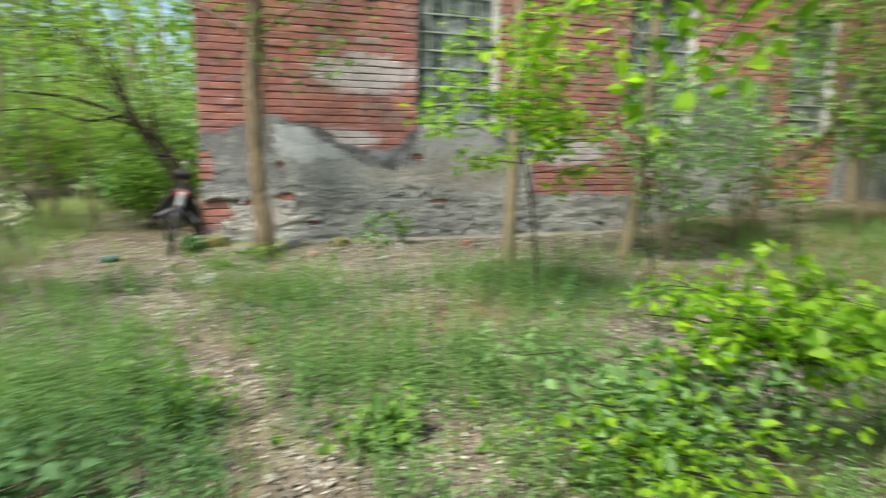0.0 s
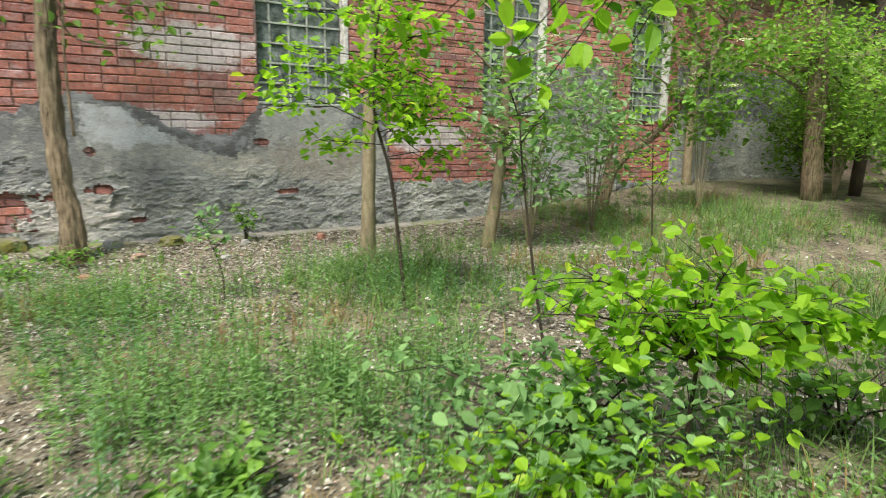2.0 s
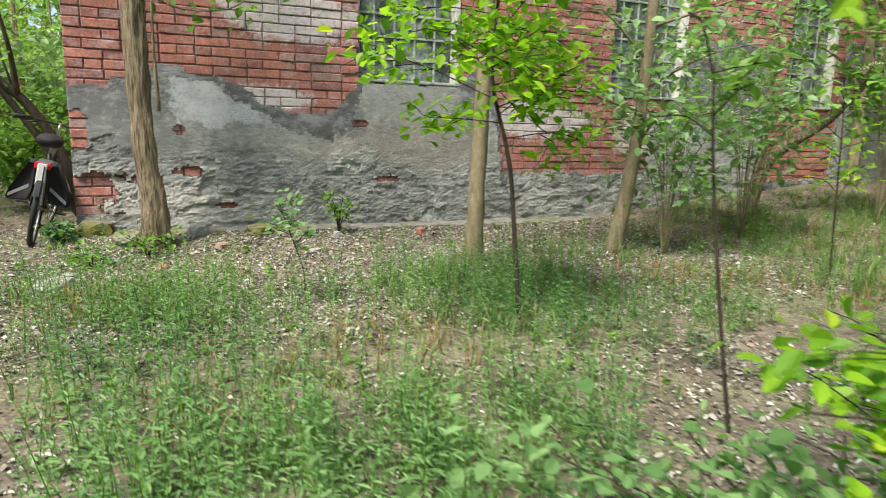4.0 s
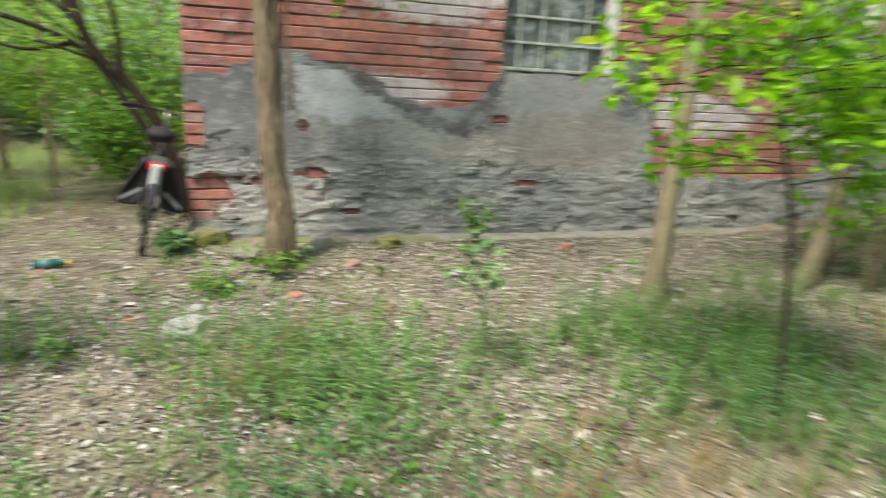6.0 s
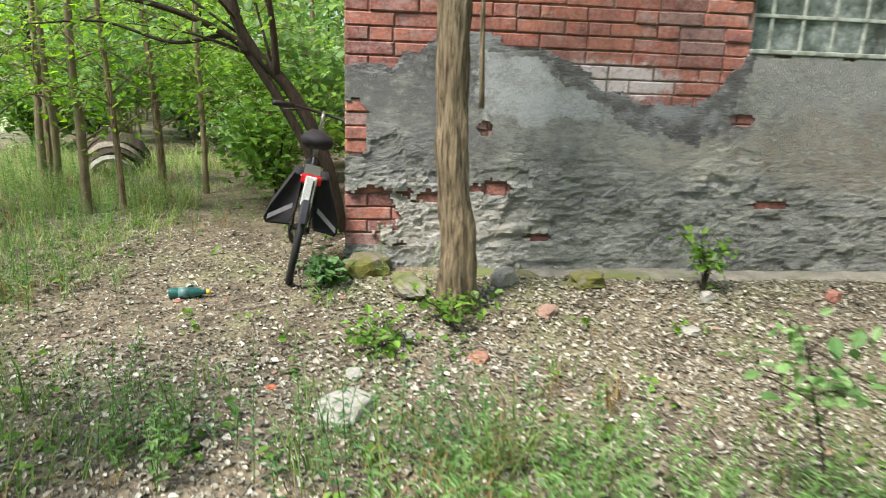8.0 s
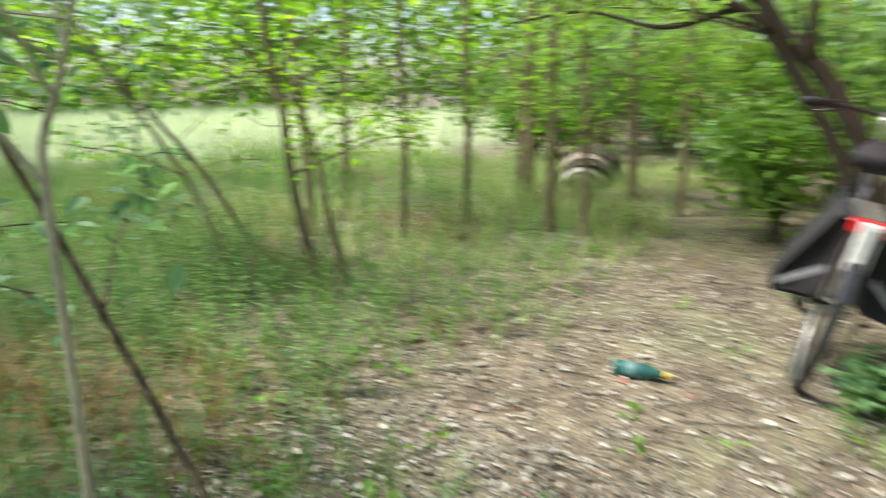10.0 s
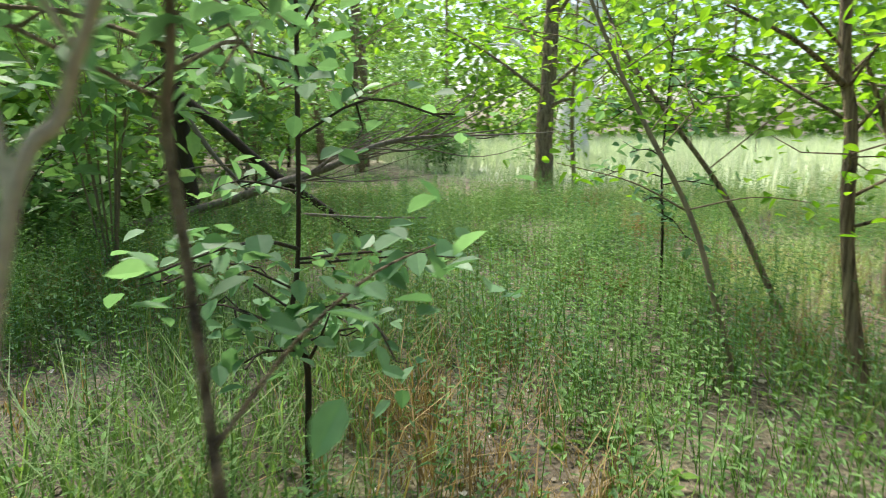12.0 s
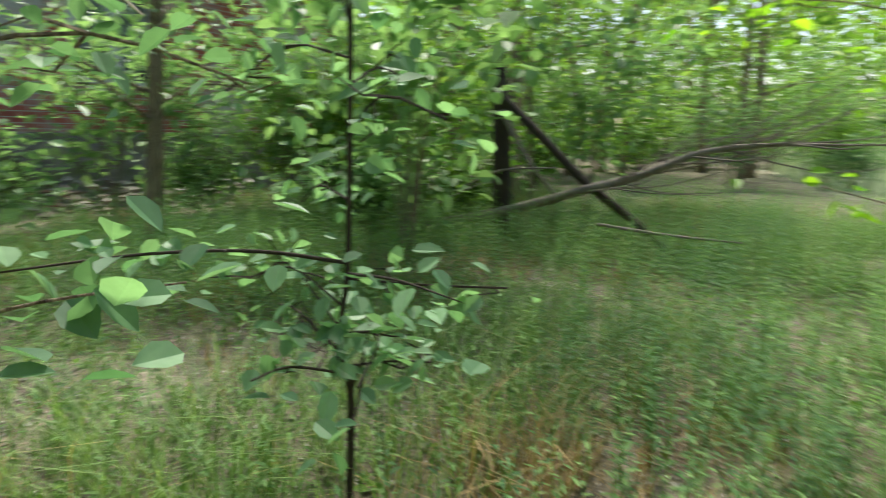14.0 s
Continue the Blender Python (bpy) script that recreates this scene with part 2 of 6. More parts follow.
def glass_mat():
    m, nt, b = material("dusty_glass")
    at = place(nt)
    nt.links.new(ramp(nt, grain(nt, at, 5.0, 8.0, 0.7), [(0.38, (0.045, 0.055, 0.048)), (0.52, (0.17, 0.195, 0.188)), (0.66, (0.40, 0.43, 0.43))]), b.inputs["Base Color"])
    b.inputs["Roughness"].default_value = 0.22
    b.inputs["Transmission Weight"].default_value = 0.12
    bump(nt, b, grain(nt, at, 18.0, 3.0), 0.35, 0.01)
    return m


BRICK_ONE, BRICK_MANY = brick_mat("brick_single", True), brick_mat("brick_joined", False)
PLASTER, GROUND, LITTER, GLASS, FAR_BRICK = plaster_mat(), ground_mat(), litter_mat(), glass_mat(), far_brick_mat()
MORTAR = rough_mat("old_mortar", [(0.3, (0.15, 0.10, 0.088)), (0.7, (0.36, 0.27, 0.235))], 12.0, 0.95, 0.6, 0.01)
CONCRETE = rough_mat("old_concrete", [(0.3, (0.15, 0.14, 0.115)), (0.7, (0.31, 0.29, 0.25))], 5.0, 0.9, 0.5, 0.01, dirt=(0.13, 0.15, 0.05))
CHARCOAL = rough_mat("charcoal_render", [(0.32, (0.085, 0.082, 0.085)), (0.5, (0.15, 0.145, 0.145)), (0.66, (0.30, 0.31, 0.325))], 7.0, 0.92, 0.9, 0.02, 48.0, (1, 1, 1.6), dirt=(0.30, 0.31, 0.325))
STONE = rough_mat("pale_stone", [(0.3, (0.26, 0.25, 0.23)), (0.7, (0.43, 0.42, 0.385))], 9.0, 0.85, 0.4, 0.006)
MOSSY = rough_mat("mossy_stone", [(0.42, (0.17, 0.15, 0.115)), (0.52, (0.12, 0.125, 0.035)), (0.68, (0.21, 0.19, 0.035))], 5.0, 0.95, 0.8, 0.012)
BARK = rough_mat("furrowed_bark", [(0.36, (0.09, 0.065, 0.04)), (0.48, (0.26, 0.195, 0.12)), (0.62, (0.43, 0.335, 0.215))], 26.0, 0.92, 1.0, 0.03, 60.0, (2.6, 2.6, 0.22))
DARK_BARK = rough_mat("dark_bark", [(0.3, (0.024, 0.018, 0.011)), (0.7, (0.066, 0.048, 0.029))], 14.0, 0.9, 0.9, 0.012, 45.0, (3.0, 3.0, 0.5))
PALE_BARK = rough_mat("smooth_pale_bark", [(0.3, (0.15, 0.12, 0.07)), (0.7, (0.30, 0.25, 0.155))], 12.0, 0.8, 0.4, 0.004, 60.0, (2.0, 2.0, 0.6))
GREY_BARK = rough_mat("dead_wood", [(0.3, (0.14, 0.115, 0.09)), (0.7, (0.33, 0.285, 0.235))], 11.0, 0.92, 0.8, 0.012, 50.0, (2.5, 2.5, 0.6))
CREAM_BARK = rough_mat("cream_bark", [(0.3, (0.33, 0.29, 0.19)), (0.7, (0.52, 0.47, 0.34))], 12.0, 0.8, 0.4, 0.004, 60.0, (2.0, 2.0, 0.6))
WHITE_BARK = rough_mat("silver_bark", [(0.3, (0.55, 0.53, 0.56)), (0.7, (0.80, 0.78, 0.82))], 3.0, 0.85, 0.5, 0.02, 20.0)
LEAF_BRIGHT = leaf_mat("bright_leaf", (0.12, 0.29, 0.018), (0.29, 0.50, 0.03), 0.58, 0.45, (0.5, 0.58, 0.05))
LEAF_MID = leaf_mat("fresh_leaf", (0.08, 0.19, 0.028), (0.18, 0.33, 0.055), 0.45, 0.5)
LEAF_COOL = leaf_mat("cool_leaf", (0.12, 0.25, 0.085), (0.26, 0.42, 0.18), 0.48, 0.45)
LEAF_TEAL = leaf_mat("teal_leaf", (0.09, 0.21, 0.10), (0.20, 0.36, 0.19), 0.48, 0.5)
HERB = leaf_mat("herb_leaf", (0.10, 0.22, 0.065), (0.22, 0.37, 0.14), 0.45, 0.7)
# Wispy grass with a sunlit patch put in as a paler green.
SUNLIT_GRASS = leaf_mat("sunlit_grass_blade", (0.24, 0.34, 0.12), (0.44, 0.52, 0.26), 0.45, 0.7, (0.55, 0.42, 0.2))
STRAW = leaf_mat("straw_blade", (0.19, 0.125, 0.05), (0.30, 0.22, 0.10), 0.35, 0.7)
# Dark green leaf; on the weeds its depth also carries canopy shade.
LEAF_DARK = leaf_mat("dark_shaded_leaf", (0.06, 0.15, 0.06), (0.14, 0.27, 0.11), 0.45, 0.7)
LEAF_WOOD = leaf_mat("wood_leaf", (0.10, 0.22, 0.035), (0.27, 0.43, 0.085), 0.58, 0.55)
GRASS = leaf_mat("grass_blade", (0.08, 0.17, 0.042), (0.19, 0.30, 0.09), 0.42, 0.6, (0.45, 0.32, 0.13))
# Dry pale meadow grass, lightened further to stand for sun on it.
SUNLIT_MEADOW = leaf_mat("sunlit_meadow_blade", (0.46, 0.56, 0.34), (0.70, 0.74, 0.56), 0.12, 0.8)
RUBBER = plain("black_rubber", (0.016, 0.016, 0.018), 0.7)
BLACK = plain("black_fabric", (0.012, 0.010, 0.013), 0.8)
PAINT = plain("dark_frame_paint", (0.03, 0.03, 0.035), 0.35)
STEEL = plain("worn_steel", (0.45, 0.45, 0.44), 0.35, 0.9)
RED = plain("red_reflector", (0.55, 0.015, 0.02), 0.25)
WHITE = plain("dull_white_plastic", (0.72, 0.72, 0.72), 0.4)
GREYTAPE = plain("grey_reflective_tape", (0.30, 0.29, 0.32), 0.4)
WHITEPAINT = rough_mat("flaking_white_paint", [(0.35, (0.34, 0.31, 0.27)), (0.5, (0.66, 0.65, 0.61))], 9.0, 0.7, 0.4, 0.003)
BARPAINT = rough_mat("grey_green_paint", [(0.35, (0.20, 0.22, 0.19)), (0.6, (0.44, 0.47, 0.42))], 14.0, 0.7, 0.4, 0.003)
BOTTLE = plain("teal_glass", (0.02, 0.10, 0.09), 0.12)
FLOWER = leaf_mat("cream_petal", (0.74, 0.72, 0.60), (0.85, 0.84, 0.74), 0.35, 0.6, (0.8, 0.5, 0.08))
ROOFING = plain("roof_sheet", (0.12, 0.11, 0.10), 0.8)


# ---- mesh helpers ----
def link(name, me, mat, parent=None, label="", kind=""):
    me.materials.append(mat)
    ob = new(name, me)
    ob.parent = parent
    return tagged(ob, label, kind=kind)


def part(name, bm, mat, parent=None, label="", smooth=False):
    me = bpy.data.meshes.new(name)
    if smooth:
        for f in bm.faces:
            f.smooth = True
    bm.to_mesh(me)
    bm.free()
    return link(name, me, mat, parent, label)


def raw(name, verts, faces, mat, parent=None, label="", smooth=False, kind=""):
    me = bpy.data.meshes.new(name)
    me.from_pydata(np.asarray(verts).tolist(), [], faces)
    if smooth:
        me.polygons.foreach_set("use_smooth", [True] * len(me.polygons))
    me.update()
    return link(name, me, mat, parent, label, kind)


def thing(name, at, label, category, group="", rz=0.0):
    e = new(name)
    e.empty_display_size = 0.1
    e.matrix_basis = pose(*at, 0, 0, rz)
    return tagged(e, label, category, group)


def box(bm, a, b, bevel=0.0, m=None):
    geo = bmesh.ops.create_cube(bm, size=1)["verts"]
    for v in geo:
        v.co = Vector([(a[i] + b[i]) / 2 + v.co[i] * (b[i] - a[i]) for i in range(3)])
    if bevel:
        edges = list({e for v in geo for e in v.link_edges})
        geo = bmesh.ops.bevel(bm, geom=edges, offset=bevel, segments=2, affect="EDGES", profile=0.6)["verts"]
    if m:
        bmesh.ops.transform(bm, matrix=m, verts=geo)
    return geo


def curve_points(pts, n):
    """Catmull-Rom through the control points."""
    p = [np.array(q, float) for q in pts]
    p = [2 * p[0] - p[1]] + p + [2 * p[-1] - p[-2]]
    out = []
    for i in range(1, len(p) - 2):
        for k in range(n):
            t = k / n
            a, b, c, d = p[i - 1:i + 3]
            out.append(0.5 * (2 * b + (c - a) * t + (2 * a - 5 * b + 4 * c - d) * t * t + (3 * b - a - 3 * c + d) * t ** 3))
    out.append(p[-2])
    return np.array(out)


def tube(pts, radii, sides=8, n=4, knobble=0.0, ridge=0.0):
    """A tapered bent tube as (verts, faces)."""
    c = curve_points(pts, n) if n > 1 else np.array(pts, float)
    r = np.interp(np.linspace(0, 1, len(c)), np.linspace(0, 1, len(radii)), radii)
    d = np.gradient(c, axis=0)
    d /= np.linalg.norm(d, axis=1)[:, None] + 1e-9
    ref = np.array([1.0, 0.13, 0.07]) if abs(d[0][0]) < 0.8 else np.array([0.1, 1.0, 0.05])
    verts, faces = [], []
    for i in range(len(c)):
        u = np.cross(d[i], ref)
        u /= np.linalg.norm(u)
        w = np.cross(d[i], u)
        for k in range(sides):
            a = 2 * math.pi * k / sides
            q = 1.0
            if knobble:
                q += knobble * noise.noise(Vector((math.cos(a) * 2.2, math.sin(a) * 2.2, 5 * c[i][2] + c[i][0] * 3)))
            if ridge:
                q += ridge * abs(noise.noise(Vector((math.cos(a) * 5, math.sin(a) * 5, c[i][2] * 1.6 + 9)))) - ridge * 0.4 * abs(noise.noise(Vector((math.cos(a) * 11, math.sin(a) * 11, c[i][2] * 3))))
            verts.append(c[i] + (u * math.cos(a) + w * math.sin(a)) * r[i] * q)
    for i in range(len(c) - 1):
        for k in range(sides):
            k2 = (k + 1) % sides
            faces.append((i * sides + k, i * sides + k2, (i + 1) * sides + k2, (i + 1) * sides + k))
    faces.append(tuple(range(sides))[::-1])
    faces.append(tuple(range((len(c) - 1) * sides, len(c) * sides)))
    return np.array(verts), faces


def join(pieces):
    verts, faces, off = [], [], 0
    for v, f in pieces:
        verts.append(v)
        faces.extend(tuple(i + off for i in q) for q in f)
        off += len(v)
    return (np.concatenate(verts), faces) if verts else (np.zeros((0, 3)), [])


def unit(v):
    return v / (np.linalg.norm(v, axis=-1, keepdims=True) + 1e-9)


ROUND = ((0, 0), (0.22, 0.42), (0.55, 0.5), (0.82, 0.28), (1, 0), (0.82, -0.28), (0.55, -0.5), (0.22, -0.42))
PLAIN = ((0, 0), (0.3, 0.5), (0.7, 0.42), (1, 0), (0.7, -0.42), (0.3, -0.5))


def leaf_mesh(pos, axis, up, length, width, shape=PLAIN, fold=0.22, droop=0.25):
    """Folded, drooping leaves, two faces each."""
    axis = unit(axis)
    side = unit(np.cross(axis, up))
    nrm = np.cross(side, axis)
    n, k = len(pos), len(shape)
    verts = np.empty((n, k, 3))
    for i, (u, v) in enumerate(shape):
        verts[:, i] = (pos + axis * (u * length)[:, None] + side * (v * width)[:, None]
                       + nrm * ((abs(v) * fold) * width - droop * u * u * length)[:, None])
    h = k // 2
    base = np.arange(n)[:, None] * k
    left = (base + np.arange(0, h + 1)).tolist()
    right = (base + np.array([0] + list(range(h, k)))).tolist()
    return verts.reshape(-1, 3), left + right


def rand_dirs(n, lift=0.0):
    d = rng.normal(size=(n, 3))
    d[:, 2] = d[:, 2] * 0.5 + lift
    return unit(d)


def gz(x, y):
    """Height of the ground."""
    x, y = np.asarray(x, float), np.asarray(y, float)
    s = lambda t: np.clip(t, 0, 1) ** 2 * (3 - 2 * np.clip(t, 0, 1))
    z = 0.12 * s((y + 1.3) / 1.4) * s((x + 0.6) / 0.8) + 0.42 * s((x - 5.0) / 5.5) * s((y + 6) / 4)
    z = z + 0.018 * np.sin(1.7 * x + 0.6 * y) * np.cos(1.3 * y - 0.4 * x) + 0.01 * np.sin(4.3 * x) * np.sin(3.9 * y + 1)
    far = np.hypot(x, y)
    return z * np.clip(1.4 - far / 40, 0, 1)


# ---- ground ----
def build_ground():
    u = np.linspace(-1, 1, 251)
    w = 14 * u + 586 * np.sign(u) * np.abs(u) ** 9
    gx, gy = np.meshgrid(w - 1.0, w - 1.0, indexing="ij")
    h = gz(gx, gy)
    verts = np.stack([gx, gy, h], -1).reshape(-1, 3)
    n = len(u)
    i = (np.arange(n - 1)[:, None] * n + np.arange(n - 1)).reshape(-1)
    faces = np.stack([i, i + n, i + n + 1, i + 1], -1).tolist()
    tagged(raw("ground", verts, faces, GROUND, smooth=True), "leaf-strewn bare woodland soil with moss and meadow coloured pale for sunlight", "ground", kind="structure")


build_ground()

# ---- brick building ----
TOP = 4.4
OPENINGS = ((2.72, 3.86, 1.68), (5.95, 7.08, 1.66), (8.96, 9.90, 1.64))
HEAD = 3.55
COURSE = 0.0895


def build_walls():
    bm = bmesh.new()
    x0 = 0.02
    for a, b, sill in OPENINGS + ((18.0, 18.0, 0),):
        box(bm, (x0, 0.014, -0.3), (a, 0.40, TOP))
        if b < 18:
            box(bm, (a, 0.014, -0.3), (b, 0.40, sill - 0.02))
            box(bm, (a, 0.014, HEAD), (b, 0.40, TOP))
        x0 = b
    wall = tagged(part("wall_south", bm, MORTAR), "old red brick factory wall with crumbling grey plaster", "wall", kind="structure")
    for name, a, b in (("wall_west", (0.02, 0.40, -0.3), (0.42, 9.0, TOP)), ("wall_north", (0.42, 8.6, -0.3), (18, 9.0, TOP)), ("wall_east", (17.6, 0.40, -0.3), (18, 8.6, TOP))):
        bm = bmesh.new()
        box(bm, a, b)
        tagged(part(name, bm, FAR_BRICK), "plain weathered brick side wall", "wall", kind="structure")
    bm = bmesh.new()
    box(bm, (-0.25, -0.3, TOP), (18.3, 9.3, TOP + 0.18), 0.03)
    tagged(part("roof", bm, ROOFING), "flat dark sheet roof with eaves", "roof", kind="structure")
    return wall


WALL = build_walls()

EDGE_X = (0.0, 0.3, 0.57, 0.9, 1.2, 1.5, 1.75, 2.05, 2.4, 2.55, 2.68, 2.74, 3.9, 3.98, 4.1, 4.25, 4.36, 4.45, 6.55, 6.65, 6.9, 7.1, 8.2, 8.6, 8.74, 10.02, 10.14, 18)
EDGE_Z = (1.48, 1.49, 1.64, 1.70, 1.62, 1.54, 1.37, 1.28, 1.29, 1.45, 1.62, 1.66, 1.66, 1.78, 1.86, 1.74, 1.5, 0.70, 0.68, 1.4, 1.6, 2.3, 2.5, 2.3, 0.56, 0.60, 2.6, 2.6)


HOLES = ((2.72, 1.21, 0.11, 0.05), (1.0, 0.70, 0.16, 0.06), (3.05, 0.62, 0.16, 0.04), (0.93, 1.10, 0.05, 0.04), (0.6, 0.63, 0.14, 0.05), (1.35, 0.36, 0.12, 0.03), (0.05, 1.1, 0.10, 0.14))


def plastered(x, z):
    """Whether the plaster still holds at a place of the south wall."""
    ragged = 0.05 * noise.noise(Vector((x * 7, z * 7, 1.3))) + 0.03 * noise.noise(Vector((x * 19, z * 19, 4.0)))
    if z > np.interp(x, EDGE_X, EDGE_Z) + ragged:
        return False
    for a, b, sill in OPENINGS:
        if a - 0.01 < x < b + 0.01 and z > sill - 0.03:
            return False
    if x < 0.36 + 5 * ragged and 0.28 < z < 0.68 + ragged:
        return False
    for u, w, a, b in HOLES:
        if ((x - u) / a) ** 2 + ((z - w) / b) ** 2 + 14 * ragged < 1:
            return False
    if x < 0.12 + 2 * ragged and 0.9 < z < 1.25:
        return False
    return True


def build_plaster():
    step = 0.02
    nx, nz = int(14.4 / step), int(2.95 / step)
    keep = np.zeros((nx, nz), bool)
    for i in range(nx):
        for j in range(nz):
            keep[i, j] = plastered((i + 0.5) * step, -0.25 + (j + 0.5) * step)
    verts, faces, index, tarred = [], [], {}, []

    def vert(i, j, back):
        key = (i, j, back)
        if key not in index:
            x, z = i * step, -0.25 + j * step
            if 0 < i:
                x += 0.011 * noise.noise(Vector((i * 1.7, j * 1.7, 3)))
            z += 0.011 * noise.noise(Vector((i * 1.7, j * 1.7, 8)))
            lump = 0.5 + 0.6 * noise.noise(Vector((x * 5, z * 12, 2))) + 0.7 * abs(noise.noise(Vector((x * 8, z * 26, 6))))
            low = min(1.0, max(0.0, (1.02 + 0.25 * noise.noise(Vector((x * 1.7, z, 4))) - z) / 0.3))
            slab = noise.cell(Vector((x * 5.5 + 0.5 * noise.noise(Vector((x * 4, z * 4, 9))), z * 11 + 0.8 * noise.noise(Vector((x * 5, z * 6, 5))), 2)))
            y = 0.006 if back else -0.016 - 0.006 * noise.noise(Vector((x * 2, z * 2, 0))) - low * (0.013 * lump * lump + 0.012 * slab + 0.016 * abs(noise.noise(Vector((x * 21, z * 40, 3)))))
            index[key] = len(verts)
            verts.append((x, y, z))
        return index[key]

    for i in range(nx):
        for j in range(nz):
            if not keep[i, j]:
                continue
            c = ((i, j), (i + 1, j), (i + 1, j + 1), (i, j + 1))
            faces.append(tuple(vert(a, b, 0) for a, b in c))
            x, z = (i + 0.5) * step, -0.25 + (j + 0.5) * step
            depth = np.interp(x, EDGE_X, EDGE_Z) - z + 0.10 * noise.noise(Vector((x * 3, z * 5, 7))) + 0.06 * noise.noise(Vector((x * 13, z * 17, 2)))
            band = np.interp(x, (0.0, 0.5, 0.8, 1.6, 2.0, 2.5, 2.7, 2.78, 3.8, 3.95, 4.4, 4.6, 6.9, 7.1, 10.2, 10.4, 18), (0.02, 0.08, 0.08, 0.10, 0.20, 0.26, 0.22, 0, 0, 0.28, 0.30, 0, 0, 0.5, 0.5, 0.9, 0.9))
            if depth < band:
                tarred.append(len(faces) - 1)
            for k, (di, dj) in enumerate(((0, -1), (1, 0), (0, 1), (-1, 0))):
                a, b = i + di, j + dj
                if not (0 <= a < nx and 0 <= b < nz and keep[a, b]):
                    p, q = c[k], c[(k + 1) % 4]
                    faces.append((vert(*q, 0), vert(*p, 0), vert(*p, 1), vert(*q, 1)))
    ob = raw("plaster", verts, faces, PLASTER, WALL, "crumbling grey lime plaster with charcoal upper edge", smooth=False)
    ob.data.materials.append(CHARCOAL)
    for q in tarred:
        ob.data.polygons[q].material_index = 1


build_plaster()


def build_window(i, a, b, sill):
    label = ("tall grid window of dusty small panes, some cracked", "dusty grid window half hidden by leaves", "grid window with a white sill over bare brick")[i - 1]
    win = tagged(new(f"window_{i}"), label, "window", kind="structure")
    win.matrix_basis = pose(a, 0.10, sill)
    w, h = b - a, HEAD - sill
    bm = bmesh.new()
    box(bm, (-0.01, -0.124, -0.028), (w + 0.01, 0.06, 0.004), 0.008)
    part("window_sill", bm, BARPAINT, win, "thin pale cement sill")
    for name, p, q in (("window_frame", (w - 0.055, -0.11, 0.004), (w, 0.05, h)), ("window_frame", (0, 0.0, 0.004), (0.025, 0.05, h))):
        bm = bmesh.new()
        box(bm, p, q, 0.006)
        part(name, bm, WHITEPAINT, win, "flaking white painted jamb")
    pitch = 0.232
    xs = [0.025, 0.185] + [0.185 + pitch * k for k in range(1, 8) if 0.185 + pitch * k < w - 0.08] + [w - 0.055]
    zs = [0.004] + [pitch * k for k in range(1, 12) if pitch * k < h - 0.05] + [h]
    for k, x in enumerate(xs[1:-1]):
        bm = bmesh.new()
        box(bm, (x - 0.011, 0.006, 0.004), (x + 0.011, 0.042, h), 0.004)
        part("glazing_bar", bm, BARPAINT, win)
    for z in zs[1:-1]:
        bm = bmesh.new()
        box(bm, (0.025, 0.002, z - 0.012), (w - 0.055, 0.044, z + 0.012), 0.004)
        part("glazing_bar", bm, BARPAINT, win)
    shared = {}
    for r in range(len(zs) - 1):
        for c in range(len(xs) - 1):
            if i == 2 and (r, c) == (2, 2):
                continue
            size = (round(xs[c + 1] - xs[c] - 0.02, 3), round(zs[r + 1] - zs[r] - 0.022, 3))
            if size not in shared:
                bm = bmesh.new()
                box(bm, (-size[0] / 2, -0.006, -size[1] / 2), (size[0] / 2, 0.006, size[1] / 2), 0.004)
                me = bpy.data.meshes.new("pane")
                bm.to_mesh(me)
                bm.free()
                me.materials.append(GLASS)
                shared[size] = me
            ob = new("pane", shared[size])
            ob.parent = win
            ob.matrix_basis = pose((xs[c] + xs[c + 1]) / 2, 0.024, (zs[r] + zs[r + 1]) / 2, rng.normal() * 1.2, 0, rng.normal() * 1.2)
    return win


for i, (a, b, sill) in enumerate(OPENINGS):
    build_window(i + 1, a, b, sill)


def build_footing():
    verts, faces = [], []
    xs = np.arange(0.55, 8.0, 0.12)
    for x in xs:
        j = 0.03 * noise.noise(Vector((x * 3, 0, 0)))
        z = 0.135 + 0.02 * noise.noise(Vector((x * 2.1, 5, 0))) + 0.3 * max(0, (x - 5.2) / 5.5) ** 2
        for y, h in ((-0.03, z), (-0.17 + j, z - 0.015), (-0.21 + j, z - 0.05), (-0.22 + j, -0.1), (-0.03, -0.1)):
            verts.append((x, y, h + 0.012 * noise.noise(Vector((x * 9, y * 20, 3)))))
    n = 5
    for i in range(len(xs) - 1):
        for k in range(n):
            faces.append((i * n + k, (i + 1) * n + k, (i + 1) * n + (k + 1) % n, i * n + (k + 1) % n))
    faces += [tuple(range(n))[::-1], tuple(range((len(xs) - 1) * n, len(xs) * n))]
    tagged(raw("plinth_trim", verts, [f[::-1] for f in faces], CONCRETE), "low mossy concrete ledge along the wall foot", "ledge", kind="structure")


build_footing()


